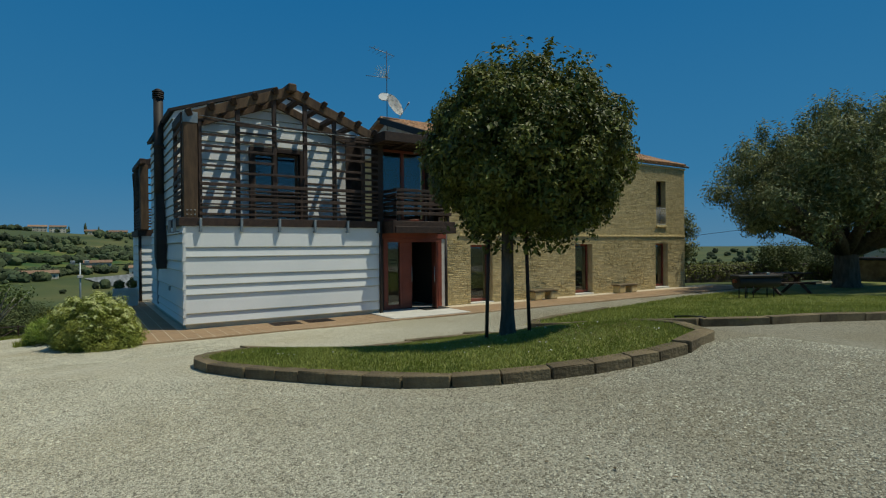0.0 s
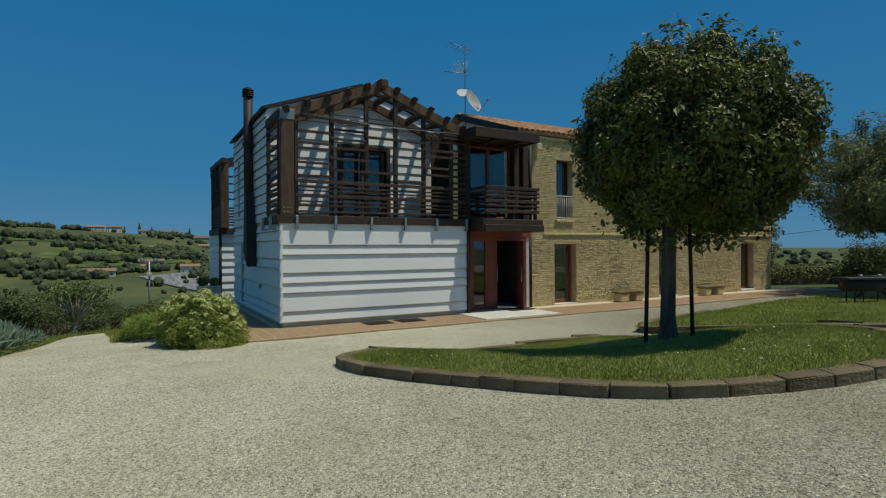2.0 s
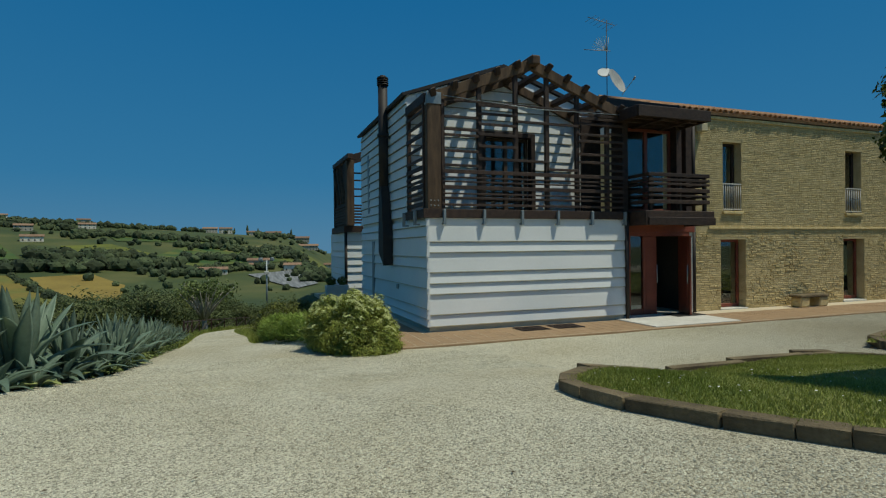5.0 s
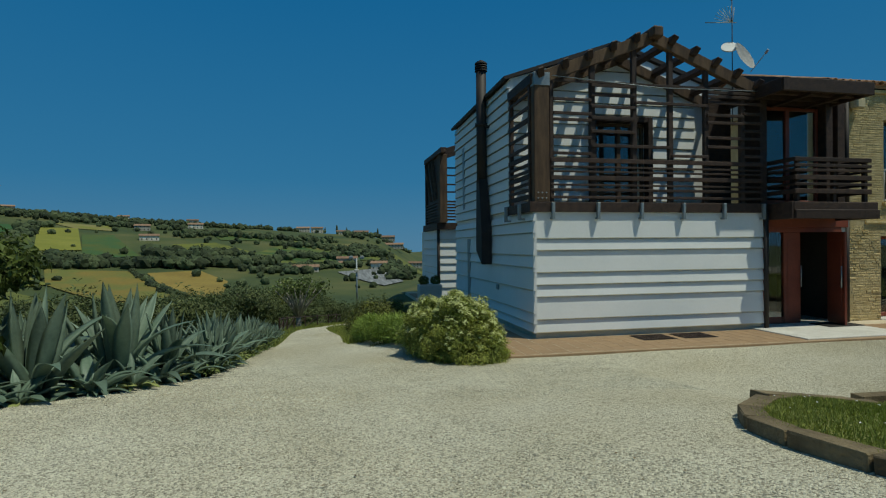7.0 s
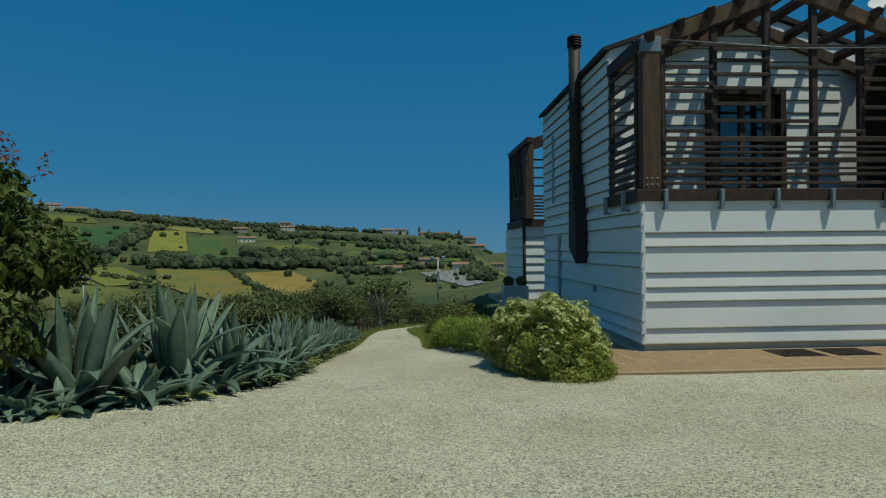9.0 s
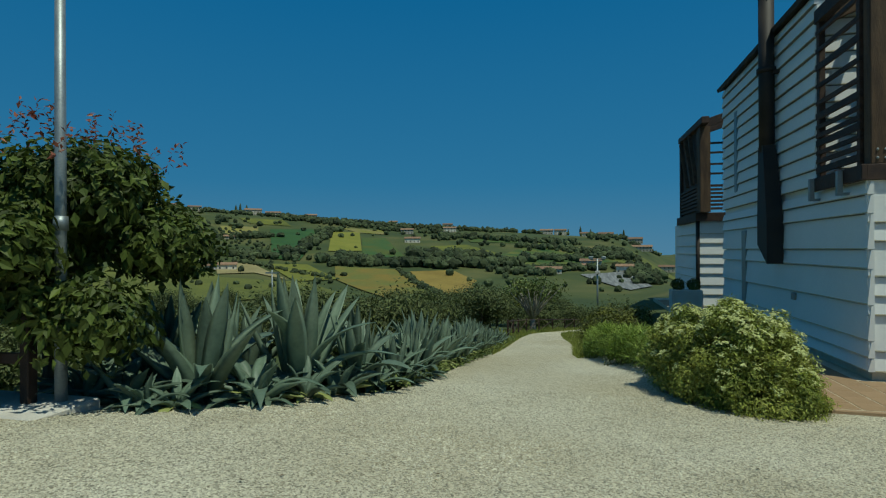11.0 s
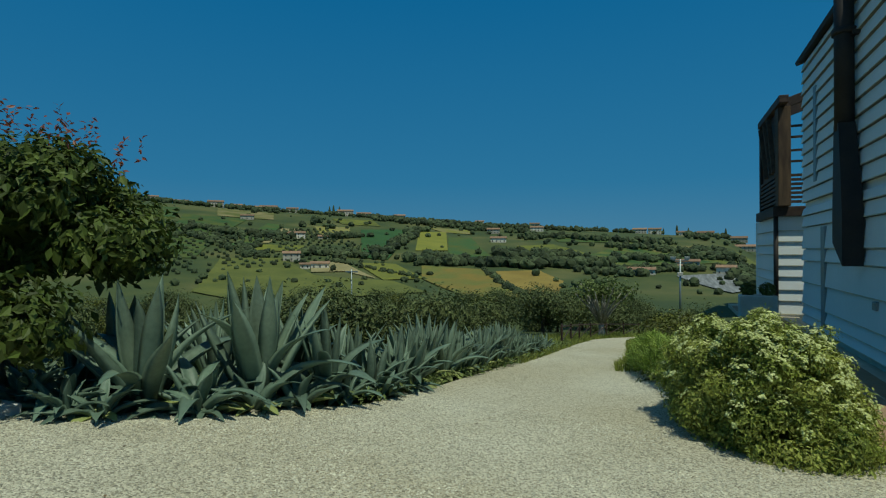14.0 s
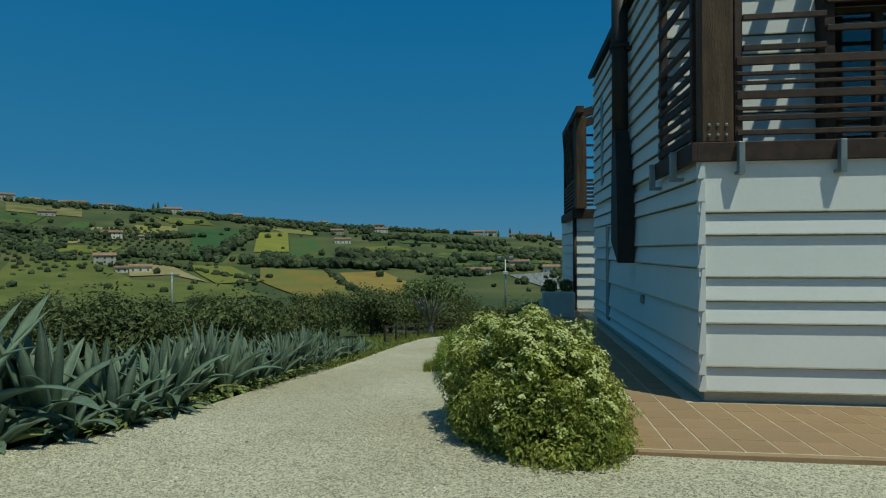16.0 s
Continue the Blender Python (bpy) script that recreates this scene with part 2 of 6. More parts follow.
FLOWER = surface("cream_flower", (0.41, 0.45, 0.145), (0.60, 0.62, 0.28), 8, 0.8, 0.3, 90, island=0.4)
AGAVE = surface("agave_leaf", (0.085, 0.135, 0.095), (0.20, 0.265, 0.185), 1.6, 0.55, 0.08, 25, per_object=0.5, stretch=(1, 1, 0.5))
AGAVE_OLD = surface("pale_agave_leaf", (0.20, 0.24, 0.07), (0.33, 0.34, 0.14), 2, 0.6, 0.1, 25, per_object=0.4)
GLASS = glass("window_glass", (0.85, 0.92, 0.92))
DISH = surface("dish_white", (0.62, 0.62, 0.58), (0.72, 0.72, 0.68), 2, 0.4, 0, 30)
CREAM = surface("cream_render", (0.55, 0.47, 0.28), (0.65, 0.56, 0.36), 1, 0.9, 0.2, 30, per_object=0.4)
ROOF_FAR = surface("far_tile_roof", (0.19, 0.115, 0.07), (0.28, 0.18, 0.115), 0.6, 0.9, 0.2, 3, per_object=0.5)
WALL_FAR = surface("far_render", (0.45, 0.40, 0.30), (0.70, 0.66, 0.56), 0.3, 0.9, 0.1, 3, per_object=0.6)
WINDOW_FAR = surface("far_window", (0.05, 0.05, 0.05), (0.09, 0.09, 0.09), 1, 0.4, 0, 3)
LITTER = surface("dry_leaf", (0.10, 0.07, 0.035), (0.20, 0.14, 0.07), 8, 0.9, 0, 30, island=0.8)
DAISY = surface("daisy_white", (0.70, 0.70, 0.66), (0.80, 0.80, 0.76), 8, 0.8, 0, 30)

# ---- mesh helpers ----
def mesh_from(name, bm, material):
    me = bpy.data.meshes.new(name)
    bm.to_mesh(me)
    bm.free()
    if material:
        me.materials.append(material)
    return me


def part(name, bm, material, parent, label=""):
    ob = new(name, mesh_from(name, bm, material))
    ob.parent = parent
    if label:
        ob["label"] = label
    return ob


def thing(name, label, category, group="", kind="", at=(0, 0, 0), turn=0.0):
    ob = new(name)
    ob.empty_display_size = 0.2
    ob.matrix_basis = pose(*at, 0, 0, turn)
    return tagged(ob, label, category, group, kind)


def single(name, bm, material, label, category="", group="", kind=""):
    return tagged(new(name, mesh_from(name, bm, material)), label, category, group, kind)


def add_box(bm, x0, x1, y0, y1, z0, z1, bevel=0.0):
    v = [bm.verts.new((x, y, z)) for z in (z0, z1) for y in (y0, y1) for x in (x0, x1)]
    f = [bm.faces.new([v[i] for i in q]) for q in ((0, 2, 3, 1), (4, 5, 7, 6), (0, 1, 5, 4), (2, 6, 7, 3), (0, 4, 6, 2), (1, 3, 7, 5))]
    if bevel:
        edges = list({e for g in f for e in g.edges})
        bmesh.ops.bevel(bm, geom=edges, offset=bevel, segments=1, affect="EDGES", profile=0.5)
    return bm


def box(x0, x1, y0, y1, z0, z1, bevel=0.0):
    return add_box(bmesh.new(), x0, x1, y0, y1, z0, z1, bevel)


def bar(p, q, w, h, bevel=0.006):
    """A squared timber from p to q, w wide and h deep."""
    p, q = Vector(p), Vector(q)
    d = q - p
    bm = box(-w / 2, w / 2, -h / 2, h / 2, 0, d.length, bevel)
    bm.transform(Matrix.Translation(p) @ d.to_track_quat("Z", "Y").to_matrix().to_4x4())
    return bm


def tube(points, radii, sides=10, bm=None, caps=True):
    """A round limb through points with a radius at each."""
    bm = bm or bmesh.new()
    pts = [Vector(p) for p in points]
    rings = []
    for i, p in enumerate(pts):
        d = (pts[min(i + 1, len(pts) - 1)] - pts[max(i - 1, 0)]).normalized()
        u = d.cross(Vector((0.31, 0.95, 0.02))).normalized()
        w = d.cross(u)
        rings.append([bm.verts.new(p + radii[i] * (math.cos(a) * u + math.sin(a) * w)) for a in [k * math.tau / sides for k in range(sides)]])
    for a, b in zip(rings, rings[1:]):
        for k in range(sides):
            f = bm.faces.new((a[k], a[(k + 1) % sides], b[(k + 1) % sides], b[k]))
            f.smooth = True
    if caps:
        bm.faces.new(rings[0])
        bm.faces.new(rings[-1][::-1])
    bmesh.ops.recalc_face_normals(bm, faces=bm.faces)
    return bm


def prism(profile, y0, y1):
    """An (x, z) outline drawn out along y."""
    bm = bmesh.new()
    a = [bm.verts.new((x, y0, z)) for x, z in profile]
    b = [bm.verts.new((x, y1, z)) for x, z in profile]
    bm.faces.new(a)
    bm.faces.new(b[::-1])
    for i in range(len(a)):
        j = (i + 1) % len(a)
        bm.faces.new((a[j], a[i], b[i], b[j]))
    bmesh.ops.recalc_face_normals(bm, faces=bm.faces)
    return bm


def raw(name, verts, faces, material, smooth_faces=False):
    me = bpy.data.meshes.new(name)
    me.from_pydata([tuple(v) for v in verts], [], faces)
    me.materials.append(material)
    if smooth_faces:
        me.polygons.foreach_set("use_smooth", [True] * len(me.polygons))
    me.update()
    return me


def leaf_cloud(name, centres, outs, length, width, material, seed, droop=0.25, spread=0.9):
    """Many small folded leaves at the centres, facing roughly outward along outs."""
    g = np.random.default_rng(seed)
    n = len(centres)
    c, o = np.asarray(centres, float), np.asarray(outs, float)
    o = o + g.normal(0, spread, (n, 3)) * 0.55 + np.array((0, 0, 0.35))
    o /= np.linalg.norm(o, axis=1)[:, None] + 1e-9
    t = g.normal(0, 1, (n, 3))
    t -= (t * o).sum(1)[:, None] * o
    t /= np.linalg.norm(t, axis=1)[:, None] + 1e-9
    t[:, 2] -= droop
    b = np.cross(o, t)
    s = g.uniform(0.65, 1.25, (n, 1))
    tip = c + t * length * s
    mid = c + t * length * s * 0.45
    l = mid + b * width * s / 2 + o * width * 0.18 * s
    r = mid - b * width * s / 2 + o * width * 0.18 * s
    v = np.stack([c, l, tip, r], 1).reshape(-1, 3)
    i = np.arange(n) * 4
    f = np.concatenate([np.stack([i, i + 2, i + 1], 1), np.stack([i, i + 3, i + 2], 1)])
    me = bpy.data.meshes.new(name)
    me.from_pydata(v.tolist(), [], f.tolist())
    me.materials.append(material)
    me.update()
    return me


def in_lobes(lobes, n, seed, rim=0.35, rough=0.16):
    """Random places and outward ways in a crown made of (x, y, z, rx, ry, rz) lobes, most of them near its skin."""
    g = np.random.default_rng(seed)
    L = np.array(lobes, float)
    area = (L[:, 3] * L[:, 4] * L[:, 5]) ** (2 / 3)
    k = g.choice(len(L), n, p=area / area.sum())
    d = g.normal(0, 1, (n, 3))
    d /= np.linalg.norm(d, axis=1)[:, None]
    r = 1 - rim * g.random(n) ** 1.6
    w = 1 + rough * (np.sin(d[:, 0] * 7 + k) * np.sin(d[:, 1] * 6 + 2 * k) + np.sin(d[:, 2] * 8 + d[:, 0] * 5 + k))* 0.7
    p = L[k, :3] + d * L[k, 3:] * (r * w)[:, None]
    return p, d

# ---- ground ----
def polar_ground():
    rings = [0.0] + [0.5 * k for k in range(1, 80)]
    while rings[-1] < 3600:
        rings.append(rings[-1] * 1.045 + 0.2)
    sides = 300
    v = [(0, 6, land_z(0, 6) - 0.05)]
    for r in rings[1:]:
        for k in range(sides):
            a = k * math.tau / sides
            x, y = r * math.sin(a), 6 + r * math.cos(a)
            v.append((x, y, land_z(x, y) - (0.06 if r < 36 else 0.0)))
    f = [(0, 1 + (k + 1) % sides, 1 + k) for k in range(sides)]
    for i in range(len(rings) - 2):
        b = 1 + i * sides
        f += [(b + k, b + (k + 1) % sides, b + sides + (k + 1) % sides, b + sides + k) for k in range(sides)]
    return raw("ground", v, f, MEADOW, True)


tagged(new("ground", polar_ground()), "green valley of meadows and fields rising to a far ridge", "ground", kind="structure")


def lane_left(y):
    """The lane's and the yard's western border."""
    if y < 9.0:
        return -6.6
    if y < 13:
        return -6.6 + 3.3 * smooth(9.0, 12.6, y)
    return -3.3 + 0.2 * smooth(13, 17, y) - 0.2 * smooth(17, 26, y) + 2.4 * smooth(27, 40, y)


def lane_right(y):
    if y < 12.1:
        return 40.0
    return 0.9 - 1.45 * smooth(12.0, 13.6, y) - 0.8 * smooth(13.4, 18, y) - 0.5 * smooth(20, 28, y) + 3.0 * smooth(28, 40, y)


def gravel_sheet():
    step, x0, y0, nx, ny = 0.2, -13.0, -12.0, 265, 260
    v, f, key = [], [], {}
    for j in range(ny):
        y = y0 + j * step
        for i in range(nx):
            x = x0 + i * step
            xm, ym = x + step / 2, y + step / 2
            if ym > 40 or not (xm > (lane_left(ym) if ym > 6 else -13.0) and xm < lane_right(ym) + (0.45 if ym > 12.2 else 0.0)):
                continue
            q = []
            for a, b in ((i, j), (i + 1, j), (i + 1, j + 1), (i, j + 1)):
                if (a, b) not in key:
                    key[(a, b)] = len(v)
                    px, py = x0 + a * step, y0 + b * step
                    v.append((px, py, land_z(px, py) + 0.006 * math.sin(px * 2.1) * math.sin(py * 1.7)))
                q.append(key[(a, b)])
            f.append(q)
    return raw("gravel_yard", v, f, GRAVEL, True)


tagged(new("gravel_yard", gravel_sheet()), "pale grey-beige gravel yard running into a lane", "gravel", kind="structure")


def loose_stones():
    """The gravel's own stones where the walk goes, small and angular."""
    g = np.random.default_rng(5)
    v, f = [], []
    octa = [(0, 2, 4), (2, 1, 4), (1, 3, 4), (3, 0, 4), (2, 0, 5), (1, 2, 5), (3, 1, 5), (0, 3, 5)]
    count = 0
    while count < 130000:
        x, y = g.uniform(-5.5, 6.5), g.uniform(0.8, 12.5)
        if y > 9.5 and x > 2.5 or x > 2.4 and y > 4.4 or x > 0.8 + (6.2 - y) * 0.6 and 3.0 < y < 9.2 or x > 3.2 and y > 3.2:
            continue
        if x < lane_left(y) + 0.1 or x > lane_right(y) or (y > 11.6 and x > -0.4):
            continue
        s = 0.005 + 0.006 * g.random() ** 2
        z = land_z(x, y) + 0.006 * math.sin(x * 2.1) * math.sin(y * 1.7) + s * 0.2
        a = g.random() * 6.28
        ca, sa = math.cos(a), math.sin(a)
        l, w, h = s * g.uniform(0.9, 1.6), s * g.uniform(0.7, 1.0), s * g.uniform(0.4, 0.8)
        b = len(v)
        for px, py, pz in ((l, 0, 0), (-l, 0.2 * w, 0), (0.1 * l, w, 0), (0, -w, 0), (0, 0, h), (0, 0, -h)):
            v.append((x + px * ca - py * sa, y + px * sa + py * ca, z + pz))
        f += [(b + i, b + j, b + k) for i, j, k in octa]
        count += 1
    return raw("gravel_stones", v, f, STONES)


tagged(new("gravel_stones", loose_stones()), "loose angular pale limestone chippings on the yard", "gravel", kind="stuff")


# ---- lawns with stone kerbs ----
def lawn(name, outline, rise, label):
    bm = bmesh.new()
    cx, cy = sum(p[0] for p in outline) / len(outline), sum(p[1] for p in outline) / len(outline)
    rings = 14
    mid = bm.verts.new((cx, cy, land_z(cx, cy) + rise + 0.03))
    last = None
    for r in range(1, rings + 1):
        t = r / rings
        ring = []
        for x, y in outline:
            px, py = cx + (x - cx) * t, cy + (y - cy) * t
            ring.append(bm.verts.new((px, py, land_z(px, py) + rise + 0.03 * (1 - t))))
        for k in range(len(ring)):
            j = (k + 1) % len(ring)
            bm.faces.new((mid, ring[k], ring[j]) if last is None else (last[k], ring[k], ring[j], last[j]))
        last = ring
    bmesh.ops.recalc_face_normals(bm, faces=bm.faces)
    return single(name, bm, TURF, label, "lawn", kind="structure")


def blades(name, outline, rise, count, size, seed, label):
    g = np.random.default_rng(seed)
    xs, ys = [p[0] for p in outline], [p[1] for p in outline]
    v, f = [], []

    def inside(x, y):
        c = False
        for i in range(len(outline)):
            (x1, y1), (x2, y2) = outline[i], outline[i - 1]
            if (y1 > y) != (y2 > y) and x < (x2 - x1) * (y - y1) / (y2 - y1) + x1:
                c = not c
        return c

    while len(f) < count:
        x, y = g.uniform(min(xs), max(xs)), g.uniform(min(ys), max(ys))
        if not inside(x, y):
            continue
        z, a, h, w = land_z(x, y) + rise, g.random() * 6.28, size * g.uniform(0.5, 1.3), size * 0.16
        lx, ly = g.normal(0, 0.4 * h, 2)
        b = len(v)
        v += [(x - w * math.cos(a), y - w * math.sin(a), z), (x + w * math.cos(a), y + w * math.sin(a), z), (x + lx, y + ly, z + h)]
        f.append((b, b + 1, b + 2))
    return tagged(new(name, raw(name, v, f, BLADE)), label, "grass", kind="stuff")


def kerb_run(parent, points, width, height, length, closed=False, sink=0.12, seed=1):
    """Worn kerb stones laid end to end along a line, each a part."""
    g = random.Random(seed)
    pts = [Vector((x, y, 0)) for x, y in points] + ([Vector((*points[0], 0))] if closed else [])
    line, run = [pts[0]], 0.0
    for a, b in zip(pts, pts[1:]):
        n = max(1, int((b - a).length / 0.05))
        line += [a.lerp(b, (i + 1) / n) for i in range(n)]
    i = 0
    while i < len(line) - 3:
        n = max(3, int(length * g.uniform(0.75, 1.3) / 0.05))
        j = min(len(line) - 1, i + n)
        a, b = line[i], line[j]
        i = j
        d = b - a
        if d.length < 0.08:
            continue
        m, ang = (a + b) / 2, math.degrees(math.atan2(d.y, d.x))
        z = land_z(m.x, m.y)
        h, w = height * g.uniform(0.97, 1.03), width * g.uniform(0.97, 1.03)
        bm = box(-d.length / 2 + 0.0015, d.length / 2 - 0.0015, -w / 2, w / 2, -sink, h, 0.008)
        for vert in bm.verts:
            vert.co += Vector((0, g.uniform(-0.006, 0.006), g.uniform(-0.006, 0.006)))
        ob = part("kerb_stone", bm, KERB, parent)
        tilt = math.degrees(math.atan2(land_z(b.x, b.y) - land_z(a.x, a.y), d.length))
        ob.matrix_basis = pose(m.x, m.y, z, g.uniform(-1, 1), -tilt + g.uniform(-0.4, 0.4), ang + g.uniform(-0.8, 0.8))


def arc(points, n=10):
    """A smooth closed line through a few corner points."""
    out, k = [], len(points)
    for i in range(k):
        p0, p1, p2, p3 = (Vector((*points[(i + j) % k], 0)) for j in (-1, 0, 1, 2))
        for s in range(n):
            t = s / n
            q = 0.5 * (2 * p1 + (p2 - p0) * t + (2 * p0 - 5 * p1 + 4 * p2 - p3) * t * t + (3 * p1 - p0 - 3 * p2 + p3) * t ** 3)
            out.append((q.x, q.y))
    return out


ISLAND = arc([(1.28, 7.3), (1.2, 6.5), (1.45, 5.65), (1.98, 4.72), (2.62, 3.85), (3.5, 3.3), (4.6, 3.0), (5.45, 3.2), (5.85, 3.95), (6.1, 5.0), (6.5, 6.4), (6.95, 7.7), (6.9, 8.55), (6.3, 8.72), (5.2, 8.62), (4.0, 8.5), (2.8, 8.22), (1.85, 7.85)])
island = thing("tree_island", "raised grass island edged with worn stone kerbs", "lawn bed", kind="structure")
kerb_run(island, ISLAND[165:] + ISLAND[:130], 0.17, 0.095, 0.34, seed=3)
# the side towards the house is edged with straight lengths, each set back behind the last
for a, b in (((1.9, 7.98), (3.75, 8.5)), ((3.86, 8.78), (5.12, 8.70)), ((5.12, 8.92), (6.45, 8.76)), ((6.52, 9.02), (7.0, 8.75))):
    kerb_run(island, [a, b], 0.16, 0.10, 1.4, seed=5)
lawn("island_lawn", ISLAND, 0.065, "green lawn on the raised stone-edged island")
blades("island_grass", ISLAND, 0.065, 120000, 0.036, 4, "short green grass blades with clover on the island")
LAWN = [(8.12, 8.95), (8.15, 8.5), (8.2, 7.2), (8.25, 6.0), (8.4, 5.1), (8.9, 4.55), (11, 3.8), (14, 3.0), (20, 1.6), (30, 0), (32, 10.5), (24, 11.4), (17, 10.8), (12, 9.9), (9.2, 9.25)]
lawn("far_lawn", LAWN, 0.09, "large green lawn beside the gravel yard")
lawn_edge = thing("lawn_edging", "low dark stone kerb round the large lawn", "kerb", kind="structure")
kerb_run(lawn_edge, LAWN[13:] + LAWN[:9], 0.2, 0.13, 0.9, seed=8)
blades("lawn_grass", LAWN[:8] + [(20, 3), (20, 10.6)] + LAWN[12:], 0.09, 60000, 0.06, 9, "rough green lawn grass")

# daisies on the island, dry leaves on the gravel, rough grass along the lane
g = random.Random(14)
flecks_v, flecks_f = [], []
for k in range(150):
    x, y = g.uniform(1.6, 5.3), g.uniform(3.4, 8.0)
    if x < 1.5 + (6.3 - y) * 0.75:
        continue
    z, b, s = land_z(x, y) + 0.105, len(flecks_v), g.uniform(0.006, 0.011)
    flecks_v += [(x + s * math.cos(q * 1.047), y + s * math.sin(q * 1.047), z + g.uniform(-0.004, 0.004)) for q in range(6)]
    flecks_f.append(tuple(range(b, b + 6)))
tagged(new("daisies", raw("daisies", flecks_v, flecks_f, DAISY)), "small white daisies in the island grass", "flowers", kind="stuff")
litter_p, litter_d = [], []
for k in range(420):
    x, y = g.uniform(-5, 5), g.uniform(1.5, 14)
    if lane_left(y) < x < lane_right(y) and not (x > 0.8 and 3.0 < y < 7.6):
        litter_p.append((x, y, land_z(x, y) + 0.012))
        litter_d.append((0, 0, 2))
for k in range(260):
    x, y = g.gauss(4.75, 0.4), g.gauss(4.1, 0.35)
    litter_p.append((x, y, land_z(x, y) + 0.10))
    litter_d.append((0, 0, 2))
tagged(new("leaf_litter", leaf_cloud("leaf_litter", litter_p, litter_d, 0.032, 0.016, LITTER, 15, 0.0, 0.3)), "scattered dry brown leaves on gravel and lawn", "leaves", kind="stuff")
verge_v, verge_f = [], []
for k in range(16000):
    y = g.uniform(17, 38)
    left = g.random() < 0.6
    x = (lane_left(y) - g.random() ** 1.6 * 2.2 + 0.08) if left else (lane_right(y) + g.random() ** 1.6 * 1.2 - 0.08)
    z, a, h, b = land_z(x, y) - 0.02, g.random() * 6.28, g.uniform(0.05, 0.2), len(verge_v)
    w = 0.014
    verge_v += [(x - w * math.cos(a), y - w * math.sin(a), z), (x + w * math.cos(a), y + w * math.sin(a), z), (x + g.gauss(0, 0.05), y + g.gauss(0, 0.05), z + h)]
    verge_f.append((b, b + 1, b + 2))
tagged(new("verge_grass", raw("verge_grass", verge_v, verge_f, BLADE)), "rough green grass along the lane", "grass", kind="stuff")

# ---- white boarded wing ----
WX0, WX1, WY0, WY1 = 1.96, 6.85, 13.41, 19.8
FRONT_JOINTS = (0.11, 0.35, 0.77, 0.99, 1.22, 1.63, 1.85)
wing = thing("white_wing", "white boarded house wing with a dark timber gable loggia", "house")
part("plinth", box(WX0 + 0.04, WX1, WY0 + 0.04, WY1, -0.3, 0.115), PLINTH, wing)


def course(name, joints, top, length, place, parent, proud=0.04):
    """Lapped boards: each leans out to a lip at its foot, which shades the one below."""
    zs = list(joints) + [top]
    for z0, z1 in zip(zs, zs[1:]):
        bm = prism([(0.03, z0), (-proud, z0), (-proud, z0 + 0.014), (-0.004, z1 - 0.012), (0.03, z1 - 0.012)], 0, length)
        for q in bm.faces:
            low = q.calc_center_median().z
            # bottom face takes the painted shade, the upright lip its own edge colour
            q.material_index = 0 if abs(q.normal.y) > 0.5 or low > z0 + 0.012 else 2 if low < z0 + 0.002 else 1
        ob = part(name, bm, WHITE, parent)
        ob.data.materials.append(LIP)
        ob.data.materials.append(LAP_SHADE)
        ob.matrix_basis = place


lower = part("wall", box(WX0 + 0.03, WX1, WY0 + 0.03, WY1, 0.11, 2.4), WHITE, wing)
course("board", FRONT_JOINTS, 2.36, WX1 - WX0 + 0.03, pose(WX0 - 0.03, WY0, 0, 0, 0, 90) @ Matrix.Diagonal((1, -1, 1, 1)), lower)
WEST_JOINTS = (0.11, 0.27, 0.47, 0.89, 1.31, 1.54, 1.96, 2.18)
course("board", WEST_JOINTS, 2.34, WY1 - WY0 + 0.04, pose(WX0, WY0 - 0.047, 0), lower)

# upper storey, set back behind the loggia, with its gable and roof
UY, EAVE, PEAK, RX = 14.8, 5.22, 6.07, 4.42
UX1 = 6.88
WL, WR, WT = 3.86, 5.08, 4.38
XA = WX0 + 0.03


def gable_z(x):
    return EAVE + (PEAK - 0.03 - EAVE) * (1 - abs(x - RX) / (RX - WX0 if x < RX else UX1 - RX))


upper = part("wall", prism([(XA, 2.4), (WL, 2.4), (WL, gable_z(WL)), (XA, gable_z(XA))], UY + 0.03, UY + 0.3), WHITE, wing)
part("wall", prism([(WR, 2.4), (UX1, 2.4), (UX1, EAVE), (WR, gable_z(WR))], UY + 0.03, UY + 0.3), WHITE, wing)
part("wall", prism([(WL, WT), (WR, WT), (WR, gable_z(WR)), (RX, gable_z(RX)), (WL, gable_z(WL))], UY + 0.03, UY + 0.3), WHITE, wing)
part("wall", box(XA, XA + 0.27, UY + 0.3, WY1, 2.4, EAVE), WHITE, wing)
part("wall", box(UX1 - 0.3, UX1, UY + 0.3, WY1, 2.4, EAVE), WHITE, wing)
part("wall", prism([(XA + 0.27, 2.4), (UX1 - 0.3, 2.4), (UX1 - 0.3, gable_z(UX1 - 0.3)), (RX, gable_z(RX)), (XA + 0.27, gable_z(XA + 0.27))], WY1 - 0.3, WY1), WHITE, wing)
z, joints = 2.44, []
while z < 6.0:
    joints.append(z)
    z += 0.235
for z0, z1 in zip(joints, joints[1:] + [PEAK - 0.05]):
    a = WX0 if z1 < EAVE - 0.03 else WX0 + max(0, z1 - EAVE + 0.03) / (PEAK - EAVE) * (RX - WX0) + 0.04
    b = UX1 - 0.55 if z1 < EAVE - 0.05 else UX1 - max(0, z1 - EAVE + 0.03) / (PEAK - EAVE) * (UX1 - RX) - 0.06
    for xa, xb in ([(a, b)] if not 2.44 < z1 < 4.7 else [(a, 3.78), (5.16, b)]):
        if xb - xa > 0.15:
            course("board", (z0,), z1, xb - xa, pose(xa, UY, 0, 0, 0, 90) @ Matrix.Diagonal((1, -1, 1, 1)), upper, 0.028)
